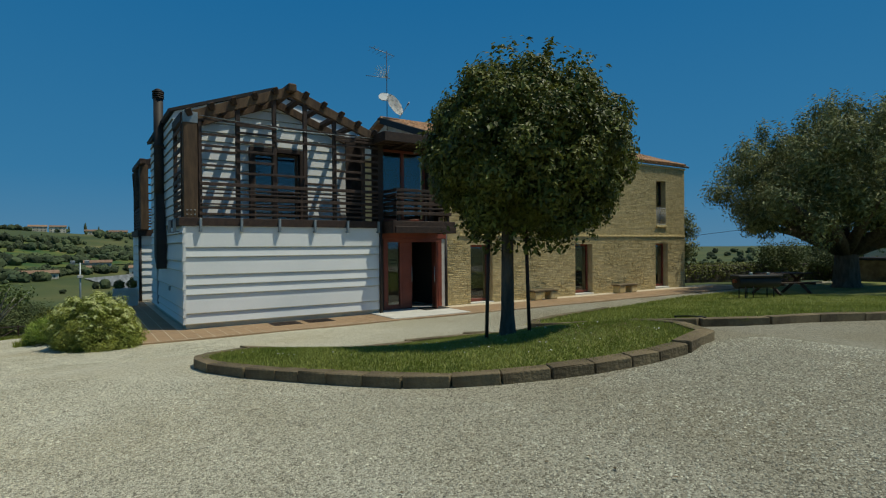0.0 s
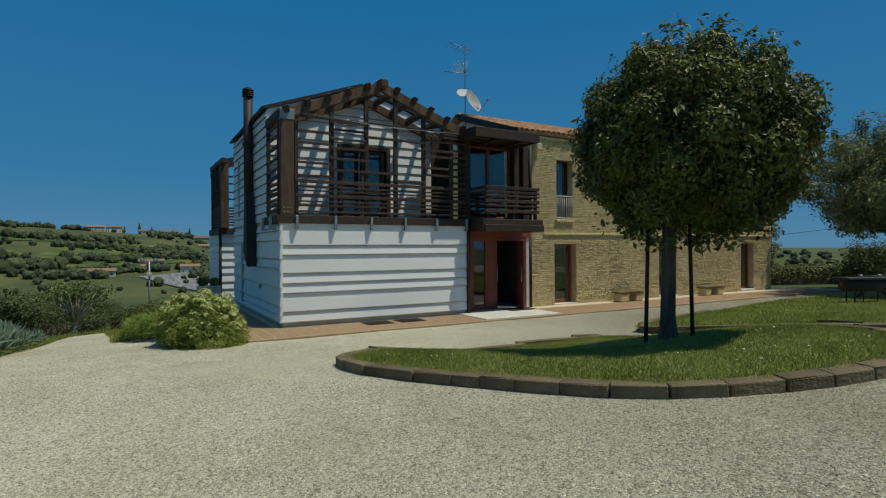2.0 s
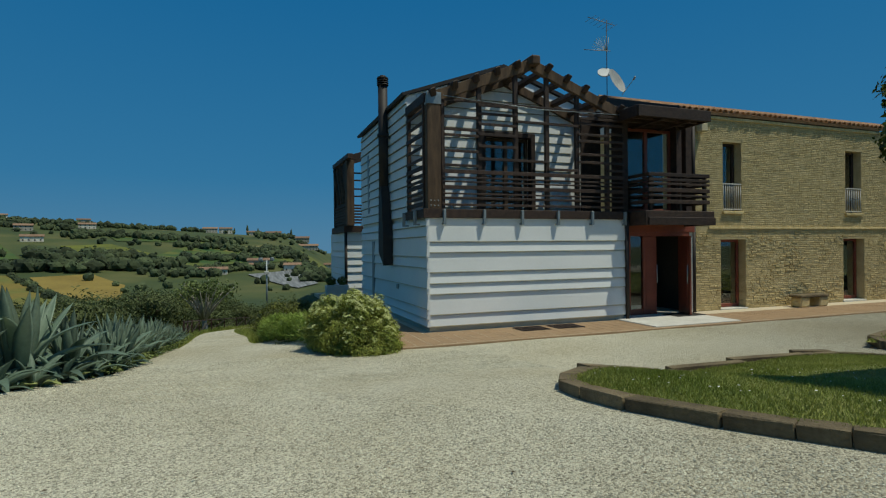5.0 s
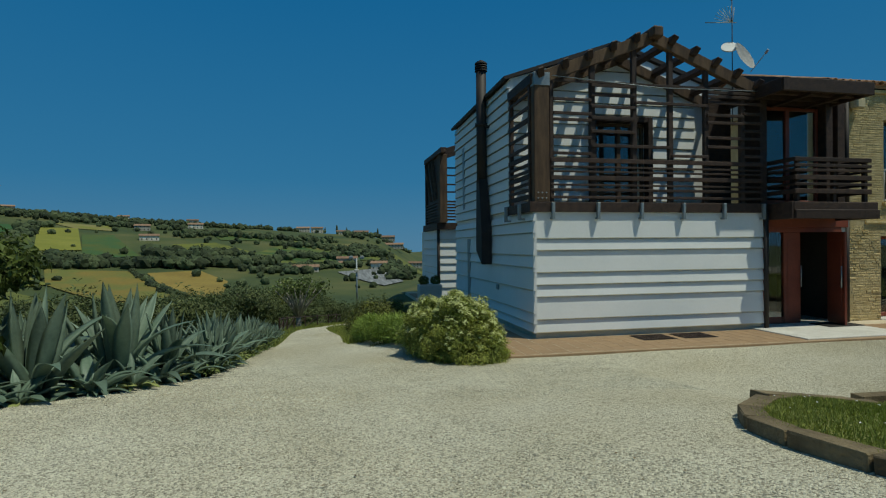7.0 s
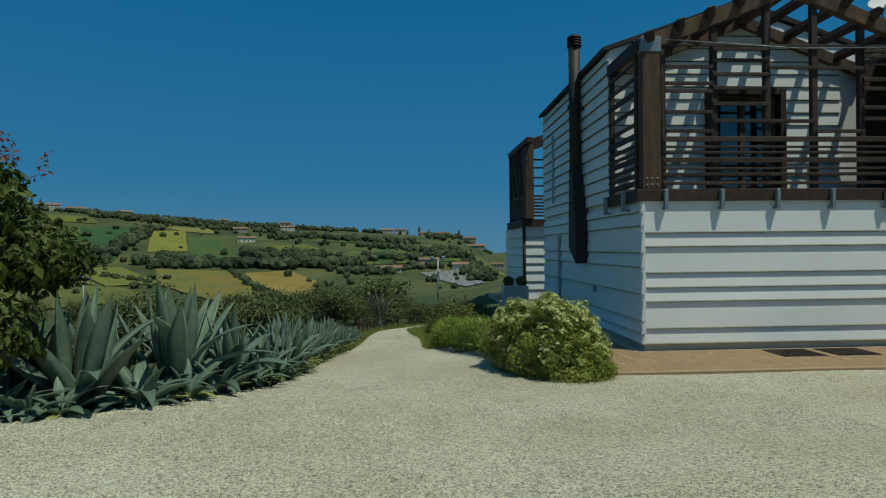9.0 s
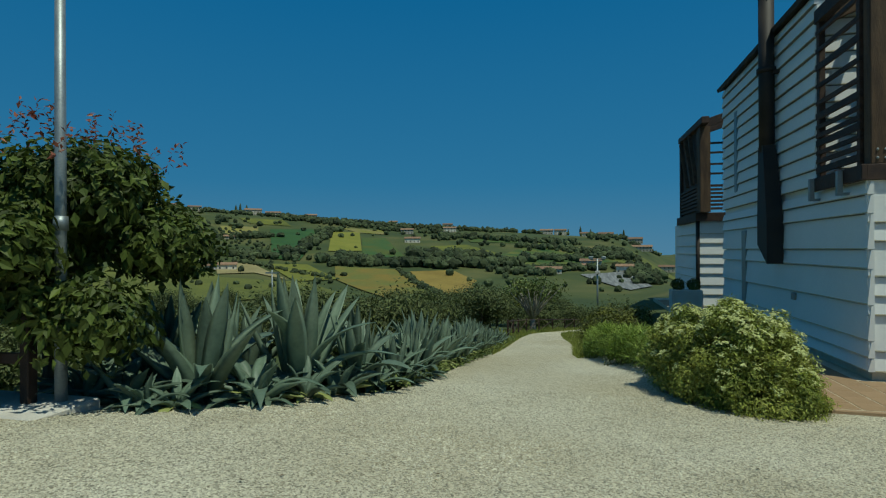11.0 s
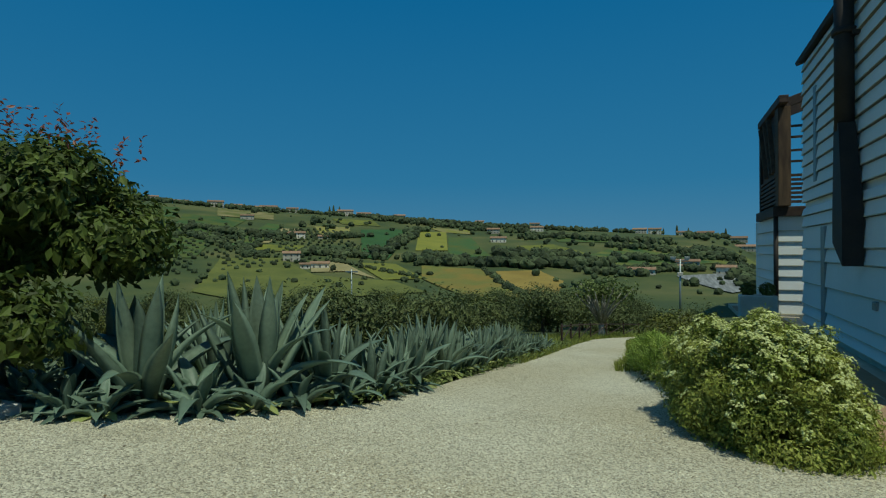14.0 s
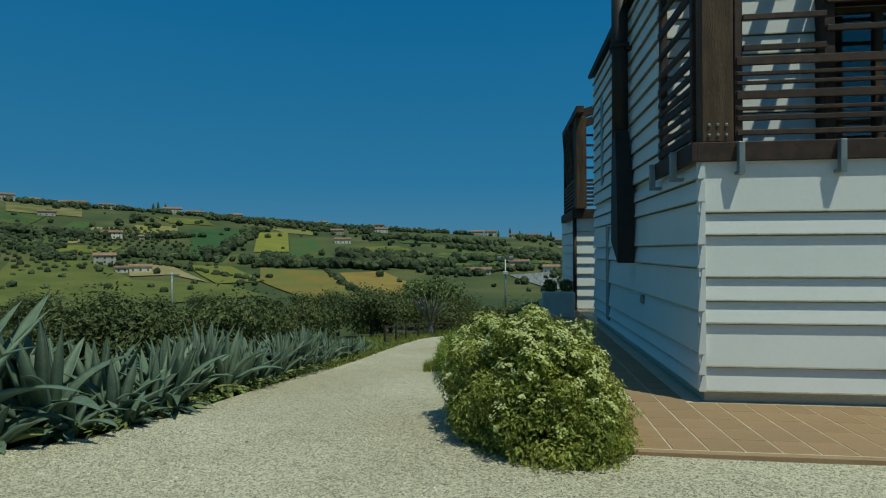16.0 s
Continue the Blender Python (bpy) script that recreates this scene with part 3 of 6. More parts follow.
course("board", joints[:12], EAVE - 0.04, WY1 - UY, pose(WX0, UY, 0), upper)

roof = bmesh.new()
for sx in (WX0 - 0.1, UX1 + 0.1):
    d = (Vector((sx, 0, EAVE - 0.03)) - Vector((RX, 0, PEAK))).normalized()
    n = Vector((-d.z, 0, d.x)) * (0.07 if sx < RX else -0.07)
    v = [roof.verts.new(Vector(q)) for y in (UY - 0.05, WY1 + 0.1) for q in ((RX, y, PEAK), (sx, y, EAVE - 0.03), Vector((sx, y, EAVE - 0.03)) - n, Vector((RX, y, PEAK + 0.1)))]
    for q in ((0, 1, 2, 3), (7, 6, 5, 4), (0, 4, 5, 1), (1, 5, 6, 2), (2, 6, 7, 3)):
        roof.faces.new([v[i] for i in q])
bmesh.ops.recalc_face_normals(roof, faces=roof.faces)
part("roof", roof, PIPE, wing, "thin dark sheet metal roof")


def window(parent, x0, x1, y, z0, z1, material, mid=True, depth=0.12, name="window", opened=False):
    """A framed window facing -y: frame, panes, mullion, and a panel painted dark for the unlit room."""
    w = part(name, box(x0, x1, y + depth + 0.25, y + depth + 0.29, z0, z1), ROOM_SHADE, parent)
    for a, b, c, d in ((x0, x0 + 0.07, z0, z1), (x1 - 0.07, x1, z0, z1), (x0 + 0.07, x1 - 0.07, z1 - 0.07, z1), (x0 + 0.07, x1 - 0.07, z0, z0 + 0.09)):
        part("frame", box(a, b, y + depth - 0.04, y + depth + 0.04, c, d, 0.008), material, w)
    xm = (x0 + x1) / 2
    if mid:
        part("mullion", box(xm - 0.05, xm + 0.05, y + depth - 0.045, y + depth + 0.04, z0 + 0.09, z1 - 0.07, 0.008), material, w)
    for a, b in (((x0 + 0.07, xm - 0.05), (xm + 0.05, x1 - 0.07)) if mid else ((x0 + 0.07, x1 - 0.07),)):
        if opened and a > xm:
            continue
        ob = part("pane", box(a, b, y + depth - 0.006, y + depth + 0.006, z0 + 0.09, z1 - 0.07), GLASS, w)
        ob.visible_shadow = False
    return w


reveal = bmesh.new()
for a, b, c, d in ((3.74, 3.86, 2.42, 4.5), (5.08, 5.2, 2.42, 4.5), (3.86, 5.08, 4.38, 4.5)):
    add_box(reveal, a, b, UY - 0.16, UY + 0.02, c, d, 0.01)
part("window_surround", reveal, WOOD, wing, "deep dark timber window surround")
window(wing, 3.86, 5.08, UY, 2.45, 4.38, BEAM, True, 0.06)

# loggia: deck edge, brackets, posts, rafters, purlins, louvres
part("deck", box(WX0 - 0.02, 6.9, WY0, UY, 2.40, 2.50), WOOD, wing)
part("fascia", box(WX0 - 0.05, 6.92, WY0 - 0.06, WY0 - 0.005, 2.345, 2.53, 0.006), WOOD, wing, "dark painted fascia board")
part("fascia", box(WX0 - 0.10, WX0 - 0.045, WY0 - 0.06, UY + 0.02, 2.345, 2.53, 0.006), WOOD, wing)


def bracket(x, y, side):
    bm = box(-0.028, 0.028, -0.125, -0.062, -0.21, 0.10, 0.004)
    add_box(bm, -0.03, 0.03, -0.062, 0.02, -0.21, -0.175, 0.003)
    ob = part("bracket", bm, STEEL, wing, "galvanised steel bracket")
    ob.matrix_basis = pose(x, y, 2.42, 0, 0, side)


for k in range(6):
    bracket(2.30 + 0.9 * k, WY0, 0)
for y in (WY0 + 0.42, WY0 + 1.25):
    bracket(WX0 - 0.04, y, -90)
post = part("post", box(WX0 - 0.0, WX0 + 0.30, WY0 - 0.04, WY0 + 0.12, 2.53, 4.72, 0.012), BEAM, wing, "heavy weathered corner post with bolted foot")
part("post_plate", box(WX0 - 0.006, WX0 + 0.31, WY0 - 0.05, WY0 + 0.125, 4.68, 4.92, 0.004), STEEL, post, "galvanised plate at the post head")
for bz in (2.60, 2.70):
    for bx in (WX0 + 0.07, WX0 + 0.15, WX0 + 0.23):
        bm = bmesh.new()
        bmesh.ops.create_uvsphere(bm, u_segments=8, v_segments=5, radius=0.016)
        part("bolt", bm, STEEL, post).matrix_basis = pose(bx, WY0 - 0.042, bz)
part("post", box(WX0 + 0.32, WX0 + 0.40, WY0, WY0 + 0.1, 2.53, 4.85, 0.008), WOOD, wing)
LEFT_FOOT, TOP, RIGHT_FOOT = (WX0 + 0.02, WY0 + 0.04, 4.78), (RX, WY0 + 0.04, 5.74), (6.80, WY0 + 0.04, 4.80)
for a in (LEFT_FOOT, RIGHT_FOOT):
    part("rafter", bar(a, TOP, 0.12, 0.22), BEAM, wing)
    part("rafter", bar(Vector(a) + Vector((0, 1.30, 0)), Vector(TOP) + Vector((0, 1.30, 0)), 0.10, 0.2), BEAM, wing)
for a, n in ((LEFT_FOOT, 5), (RIGHT_FOOT, 5)):
    for k in range(n):
        t = (k + 0.2) / n
        p = Vector(a).lerp(Vector(TOP), t) + Vector((0, 0, 0.085))
        bm = box(-0.065, 0.065, WY0 - 0.17, UY + 0.1, -0.085, 0.075, 0.02)
        for q in bm.verts:
            if q.co.y < WY0 - 0.13 and q.co.z < 0:
                q.co.y += 0.08
        ob = part("purlin", bm, WOOD, wing)
        ob.matrix_basis = pose(p.x, 0, p.z, 0, -24 if a is LEFT_FOOT else 22, 0)
part("ridge_beam", box(RX - 0.11, RX + 0.11, WY0 - 0.2, UY + 0.1, 5.68, 5.89, 0.03), BEAM, wing)
for x, h in ((3.16, 5.22), (4.03, 5.54), (4.81, 5.52), (5.60, 5.2), (6.42, 4.9)):
    part("upright", box(x - 0.05, x + 0.05, WY0 + 0.02, WY0 + 0.1, 2.50, h, 0.006), WOOD, wing)
SPANS = ((2.36, 3.12), (3.12, 4.03), (4.03, 4.81), (4.81, 5.6), (5.6, 6.42), (6.42, 6.85))


def slat(x0, x1, z, h):
    part("slat", box(x0, x1, WY0 - 0.015, WY0 + 0.02, z, z + h, 0.004), WOOD, wing)


for z, h in ((2.60, 0.05), (2.74, 0.05), (2.84, 0.035), (2.95, 0.08), (3.09, 0.035), (3.18, 0.035), (3.28, 0.08)):
    slat(2.30, 6.85, z, h)
for (x0, x1), zs in zip(SPANS, ((3.42, 3.72, 4.05, 4.17, 4.43), (3.58, 3.85, 4.10, 4.32, 4.54, 4.72), (3.58, 4.43), (4.43, 3.42), (3.62, 3.8, 4.1, 4.25, 4.5, 4.62, 4.7), (3.45, 3.62, 3.8, 3.96, 4.12, 4.3, 4.5, 4.62, 4.7))):
    for zz in zs:
        slat(x0, x1, zz, 0.055)
slat(2.30, 6.85, 4.78, 0.045)
for k, zz in enumerate((2.60, 2.74, 2.86, 2.98, 3.10, 3.22, 3.36, 3.56, 3.80, 4.05, 4.30, 4.55)):
    part("slat", box(WX0 - 0.03, WX0 + 0.01, WY0 + 0.14, UY - 0.02, zz, zz + (0.06 if k % 3 else 0.09), 0.004), WOOD, wing)
part("upright", box(WX0 - 0.02, WX0 + 0.06, UY - 0.12, UY - 0.03, 2.5, 4.9, 0.006), WOOD, wing)
part("upright", box(WX0 - 0.02, WX0 + 0.06, WY0 + 0.16, WY0 + 0.24, 2.5, 4.8, 0.006), WOOD, wing)
part("wall_plate", box(WX0 - 0.04, WX0 + 0.08, WY0 + 0.05, UY, 4.72, 4.92, 0.01), WOOD, wing)
part("stay_cable", tube([(2.3, WY0 - 0.07, 4.86), (4.5, WY0 - 0.07, 4.74), (6.8, WY0 - 0.07, 4.78)], [0.008] * 3, 6), STEEL, wing)
# dark boarded end of the loggia
part("side_screen", box(6.30, 6.86, UY - 0.5, UY - 0.44, 2.5, 4.85), WOOD, wing, "dark boarded screen")

# flue on the west wall
flue = part("flue", tube([(1.80, 16.38, 3.2), (1.80, 16.38, 5.9)], [0.12, 0.12], 20), PIPE, wing, "tall black sheet metal flue")
for k in range(4):
    part("cowl_ring", tube([(1.80, 16.38, 5.86 + 0.055 * k), (1.80, 16.38, 5.89 + 0.055 * k)], [0.15, 0.14], 20), PIPE, flue)
part("cap", tube([(1.80, 16.38, 6.06), (1.80, 16.38, 6.12)], [0.14, 0.05], 20), PIPE, flue)
part("collar", tube([(1.80, 16.38, 4.55), (1.80, 16.38, 4.63)], [0.15, 0.15], 20), PIPE, flue)
for z in (2.9, 4.5):
    part("clamp", box(1.86, 1.97, 16.22, 16.30, z, z + 0.06), PIPE, flue)
duct = bmesh.new()
pts = [(1.70, 16.2, 1.27), (1.90, 16.2, 1.27), (1.90, 16.85, 1.55), (1.70, 16.85, 1.55)]
lo = [duct.verts.new(p) for p in ((1.68, 16.02, 1.30), (1.93, 16.02, 1.30), (1.93, 16.5, 1.62), (1.68, 16.5, 1.62))]
hi = [duct.verts.new((x, y, 3.3)) for x, y in ((1.70, 16.26), (1.90, 16.26), (1.90, 16.5), (1.70, 16.5))]
mid = [duct.verts.new((p.co.x, p.co.y, 2.05)) for p in lo]
for a, b in ((lo, mid), (mid, hi)):
    for k in range(4):
        duct.faces.new((a[k], a[(k + 1) % 4], b[(k + 1) % 4], b[k]))
duct.faces.new(lo[::-1])
duct.faces.new(hi)
bmesh.ops.recalc_face_normals(duct, faces=duct.faces)
part("duct", duct, PIPE, flue)
# slit windows of the west wall
for y0, y1, z0, z1 in ((18.62, 18.8, 2.75, 4.46), (18.05, 18.3, 0.2, 1.92)):
    part("slit_window", box(WX0 - 0.045, WX0 + 0.02, y0, y1, z0, z1, 0.008), STEEL, wing, "narrow grey slit window")
part("vent", box(WX0 - 0.05, WX0, 15.55, 15.68, 0.75, 0.86, 0.01), STEEL, wing)
part("downpipe", tube([(6.88, WY0 - 0.06, 0.0), (6.88, WY0 - 0.06, 2.36)], [0.045, 0.045], 12), PIPE, wing)

# ---- second white block behind, with its own loggia ----
block = thing("rear_white_block", "second white boarded block with a dark timber balcony behind the first", "house")
BX, BY, BZ = 1.80, 21.6, 0.0
rear = part("wall", box(BX, BX + 4, BY, BY + 3.6, -0.4, 2.3), WHITE, block)
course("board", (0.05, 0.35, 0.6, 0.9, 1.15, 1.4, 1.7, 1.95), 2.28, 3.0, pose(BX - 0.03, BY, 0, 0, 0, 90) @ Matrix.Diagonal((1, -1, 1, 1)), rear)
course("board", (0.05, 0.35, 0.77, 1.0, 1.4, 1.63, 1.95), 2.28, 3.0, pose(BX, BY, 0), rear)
part("downpipe", tube([(BX - 0.05, BY - 0.03, 0.0), (BX - 0.05, BY - 0.03, 2.3)], [0.05, 0.05], 10), PIPE, block)
part("fascia", box(BX - 0.12, BX + 3, BY - 0.14, BY + 2.6, 2.28, 2.5, 0.006), WOOD, block)
part("post", box(BX - 0.05, BX + 0.2, BY - 0.35, BY + 0.05, 2.5, 4.72, 0.01), BEAM, block)
part("post", box(BX - 0.05, BX + 0.15, BY + 2.3, BY + 2.5, 2.5, 4.8, 0.01), WOOD, block)
part("wall_plate", bar((BX, BY + 2.45, 4.86), (BX, BY - 0.75, 4.80), 0.18, 0.16), WOOD, block)
part("rafter", bar((BX, BY - 0.2, 4.78), (BX + 2.4, BY - 0.2, 5.55), 0.12, 0.2), WOOD, block)
part("rafter", bar((BX, BY + 1.2, 4.78), (BX + 2.4, BY + 1.2, 5.6), 0.12, 0.2), WOOD, block)
for a, b in ((2.2, 1.2), (1.5, 0.5), (0.9, 0.1)):
    part("brace", bar((BX - 0.06, BY + a, 4.7), (BX - 0.06, BY + b, 3.3), 0.1, 0.05), BEAM, block)
for k in range(7):
    part("slat", box(BX - 0.05, BX + 0.0, BY + 0.05, BY + 2.4, 2.58 + 0.1 * k, 2.64 + 0.1 * k), WOOD, block)
    part("slat", box(BX, BX + 2.5, BY - 0.06, BY - 0.02, 2.58 + 0.1 * k, 2.64 + 0.1 * k), WOOD, block)
for z in (3.5, 3.75, 4.05, 4.3):
    part("slat", box(BX, BX + 2.5, BY - 0.06, BY - 0.02, z, z + 0.05), WOOD, block)
part("screen", box(BX + 0.02, BX + 0.05, BY + 0.1, BY + 2.4, 2.5, 4.74), WOOD, block)
part("planter", box(0.88, 1.58, 20.15, 20.6, -0.3, 0.56, 0.02), PALE, block)

# ---- stone farmhouse ----
SX0, SX1, SY, STOP = 9.32, 21.95, 13.86, 5.12
stone = thing("stone_farmhouse", "ochre stone and brick farmhouse with a clay tile roof", "house")
OPEN = [(10.33, 11.22, -0.02, 1.87), (15.1, 16.02, 0.0, 1.87), (19.88, 20.72, 0.02, 1.88), (10.42, 11.08, 2.58, 4.47), (15.2, 15.9, 2.58, 4.47), (19.95, 20.6, 2.58, 4.49)]
xs = sorted({SX0, SX1} | {v for o in OPEN for v in o[:2]})
zs = sorted({-0.3, STOP} | {v for o in OPEN for v in o[2:]})
bm = bmesh.new()
for xa, xb in zip(xs, xs[1:]):
    for za, zb in zip(zs, zs[1:]):
        cx, cz = (xa + xb) / 2, (za + zb) / 2
        if not any(o[0] < cx < o[1] and o[2] < cz < o[3] for o in OPEN):
            add_box(bm, xa, xb, SY + 0.012, SY + 0.5, za, zb)
front = part("wall", bm, MORTAR, stone)
bm = box(SX0, SX0 + 0.3, SY + 0.5, SY + 6, -0.3, STOP)
add_box(bm, SX1 - 0.4, SX1, SY + 0.5, SY + 6, -0.3, STOP)
add_box(bm, SX0, SX1, SY + 5.6, SY + 6, -0.3, STOP)
part("wall", bm, MORTAR, stone)
for o in OPEN:
    w = window(stone, o[0] + 0.02, o[1] - 0.02, SY + 0.1, o[2] + 0.06, o[3], RED if o[2] < 1 else WOOD, False, 0.16, "window")
    part("sill", box(o[0] - 0.04, o[1] + 0.04, SY - 0.05 if o[2] > 1 else SY - 0.03, SY + 0.3, o[2] - (0.03 if o[2] > 1 else 0.07), o[2] + 0.05, 0.01), STONE if o[2] > 1 else PALE, w)
    if o[2] > 1:
        for k in range(9):
            x = o[0] + 0.03 + k * (o[1] - o[0] - 0.06) / 8
            part("railing_bar", tube([(x, SY + 0.02, o[2] + 0.1), (x, SY + 0.02, o[2] + 0.76)], [0.011, 0.011], 6), PALE, w)
        for z in (0.08, 0.76):
            part("rail", box(o[0] + 0.01, o[1] - 0.01, SY + 0.0, SY + 0.04, o[2] + z, o[2] + z + 0.03), PALE, w)
# string course and eaves
part("string_course", box(9.9, SX1, SY - 0.03, SY + 0.01, 2.15, 2.21, 0.008), STONE, stone)
part("cornice", box(9.4, SX1 + 0.03, SY - 0.035, SY + 0.02, 5.04, 5.12, 0.008), STONE, stone)
RIDGE_Y, RIDGE_H = SY + 3.0, 6.15
SLOPE = math.atan2(RIDGE_H - STOP, RIDGE_Y - SY)
tiles = part("roof", prism([(0, 0), (0, 0.08), (1, 0.08), (1, 0)], 8.7, SX1 + 0.25), COPPO, stone)
tiles.data.transform(Matrix(((0, 1, 0, 0), (1, 0, 0, 0), (0, 0, 1, 0), (0, 0, 0, 1))))
run = math.hypot(RIDGE_Y - SY + 0.3, RIDGE_H - STOP)
tiles.data.transform(Matrix.Translation((0, SY - 0.05, STOP + 0.02)) @ Matrix.Rotation(SLOPE, 4, "X") @ Matrix.Diagonal((1, run, 1, 1)))
back = part("roof", box(8.7, SX1 + 0.25, 0, run, 0, 0.1), COPPO, stone)
back.data.transform(Matrix.Translation((0, SY + 6.22, STOP + 0.02)) @ Matrix.Rotation(math.pi - SLOPE, 4, "X") @ Matrix.Translation((0, 0, -0.1)))
part("gable", prism([(0, 0), (3.0, RIDGE_H - STOP), (6.0, 0)], 0, 0.3), PALE, stone).matrix_basis = pose(8.95, SY, STOP) @ Matrix(((0, 1, 0, 0), (1, 0, 0, 0), (0, 0, 1, 0), (0, 0, 0, 1)))
part("verge", bar((8.72, SY - 0.25, STOP + 0.0), (8.72, RIDGE_Y, RIDGE_H + 0.05), 0.06, 0.2), PIPE, stone)


def coppo(length=0.42, radius=0.085):
    v, f = [], []
    for j, (y, r) in enumerate(((0, radius), (length, radius * 0.85))):
        for k in range(6):
            a = math.pi * k / 5
            v += [(r * math.cos(a), y, r * math.sin(a)), ((r - 0.018) * math.cos(a), y, (r - 0.018) * math.sin(a))]
    for k in range(5):
        a, b = 2 * k, 2 * k + 2
        f += [(a, b, b + 12, a + 12), (a + 1, a + 13, b + 13, b + 1), (a, a + 1, b + 1, b)]
    return v, f


tv, tf = coppo()
tile_mesh = raw("roof_tile", tv, tf, COPPO, True)
lie = Matrix.Rotation(SLOPE, 4, "X")
col = int((SX1 + 0.2 - 8.75) / 0.2)
g = random.Random(11)
rest_v, rest_f = [], []
for i in range(col):
    for j in range(9):
        m = Matrix.Translation((8.82 + i * 0.2, SY - 0.09, STOP + 0.09)) @ lie @ Matrix.Translation((g.uniform(-0.008, 0.008), j * 0.36 + g.uniform(-0.015, 0.015), 0.012 * g.random())) @ Matrix.Rotation(g.uniform(-0.04, 0.04), 4, "Z")
        if j < 3:
            ob = new("roof_tile", tile_mesh)
            ob.parent = tiles
            ob.matrix_basis = m
        else:
            b = len(rest_v)
            rest_v += [m @ Vector(p) for p in tv]
            rest_f += [[b + k for k in q] for q in tf]
ob = new("roof_tiles", raw("roof_tiles", rest_v, rest_f, COPPO, True))
ob.parent = tiles
tagged(ob, kind="stuff")


def masonry():
    """Coursed brick above, rubble below; each piece stands proud of the mortar by its own amount."""
    g = random.Random(21)
    near, rest = [], []
    z = -0.05
    while z < 5.0:
        low = z < 2.12
        h = g.uniform(0.045, 0.07) if low else g.uniform(0.045, 0.058)
        x = SX0 + 0.02
        while x < SX1 - 0.05:
            rough = low and noise.noise(Vector((x * 0.9, z * 1.6, 4.0))) > -0.02
            l = g.uniform(0.07, 0.26) if rough else g.uniform(0.16, 0.28)
            a, b = x, min(x + l, SX1)
            x += l
            spans = [(a, b)]
            for o in OPEN:
                if z + h > o[2] - 0.02 and z < o[3] + 0.02:
                    cut = []
                    for p, q in spans:
                        if q <= o[0] or p >= o[1]:
                            cut.append((p, q))
                        else:
                            if p < o[0]:
                                cut.append((p, o[0]))
                            if q > o[1]:
                                cut.append((o[1], q))
                    spans = cut
            for p, q in spans:
                if q - p > 0.04 and not 2.1 < z + h / 2 < 2.23:
                    piece = (p + 0.004, q - 0.004, z + 0.003 + g.uniform(0, 0.005), z + h - 0.003, g.uniform(0.001, 0.02) if rough else g.uniform(0.002, 0.008), g.uniform(-0.02, 0.02) if rough else 0)
                    (near if p < 12.6 and z < 1.9 and len(near) < 300 else rest).append(piece)
        z += h
    return near, rest


def piece_mesh(p, q, za, zb, d, skew):
    c = 0.008
    v = [(p, SY + 0.02, za), (q, SY + 0.02, za), (q, SY + 0.02, zb), (p, SY + 0.02, zb),
         (p + c, SY + 0.012 - d, za + c), (q - c, SY + 0.012 - d, za + c + skew * 0.4), (q - c, SY + 0.012 - d, zb - c - skew * 0.5), (p + c, SY + 0.012 - d, zb - c)]
    return v, [(4, 5, 6, 7), (0, 1, 5, 4), (1, 2, 6, 5), (2, 3, 7, 6), (3, 0, 4, 7)]


near_stones, rest_stones = masonry()
rest_v, rest_f = [], []
for q in rest_stones:
    v, f = piece_mesh(*q)
    b = len(rest_v)
    rest_v += v
    rest_f += [[b + k for k in t] for t in f]
ob = new("masonry", raw("masonry", rest_v, rest_f, STONE))
ob.parent = front
tagged(ob, kind="stuff")
for q in near_stones:
    v, f = piece_mesh(*q)
    ob = new("stone", raw("stone", v, f, STONE))
    ob.parent = front

# entrance bay between wing and farmhouse
bay = thing("entrance_bay", "red-brown glazed entrance with a dark timber balcony above", "porch")
part("jamb", box(6.95, 7.02, 13.72, 13.9, 0, 2.3, 0.01), STEEL, bay)
part("lintel", box(7.0, 9.32, 13.74, 13.96, 2.06, 2.36, 0.01), RED, bay)
# back wall and ceiling have the room's shade painted into their colour
part("room", box(7.0, 9.32, 15.6, 15.7, 0, 2.3), ROOM_SHADE, bay)
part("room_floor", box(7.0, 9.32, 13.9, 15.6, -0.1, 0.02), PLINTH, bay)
part("room_ceiling", box(7.0, 9.32, 13.96, 15.6, 2.3, 2.4), ROOM_SHADE, bay)
part("cheek", box(7.02, 7.18, 13.76, 13.92, 0.0, 2.06, 0.008), WOOD, bay)
for x in (7.18, 9.02):
    part("door_post", box(x, x + 0.14, 13.76, 13.9, 0.02, 2.06, 0.01), RED, bay)
part("door_head", box(7.18, 9.16, 13.755, 13.9, 1.96, 2.06, 0.008), RED, bay)
part("cheek", box(9.16, 9.3, 13.78, 13.9, 0.0, 2.06, 0.008), PALE, bay)
door_1 = part("glazed_door", box(7.70, 8.12, 13.77, 13.86, 0.02, 1.96, 0.012), RED, bay, "red-brown boarded door leaf")
part("panel", box(7.78, 8.04, 13.76, 13.77, 0.2, 1.8, 0.004), RED, door_1)
part("rail", box(7.32, 7.70, 13.78, 13.86, 0.02, 0.16, 0.008), RED, door_1)
part("pane", box(7.32, 7.70, 13.815, 13.825, 0.16, 1.96), GLASS, door_1).visible_shadow = False
open_leaf = part("open_door", box(0, 0.7, -0.045, 0.0, 0.02, 1.95, 0.006), RED, bay, "door leaf standing open outward")
part("panel", box(0.12, 0.58, -0.055, -0.045, 0.2, 1.78, 0.004), RED, open_leaf)
part("handle", tube([(0.66, -0.085, 0.8), (0.66, -0.085, 1.25)], [0.014, 0.014], 8), STEEL, open_leaf, "brushed steel pull handle")
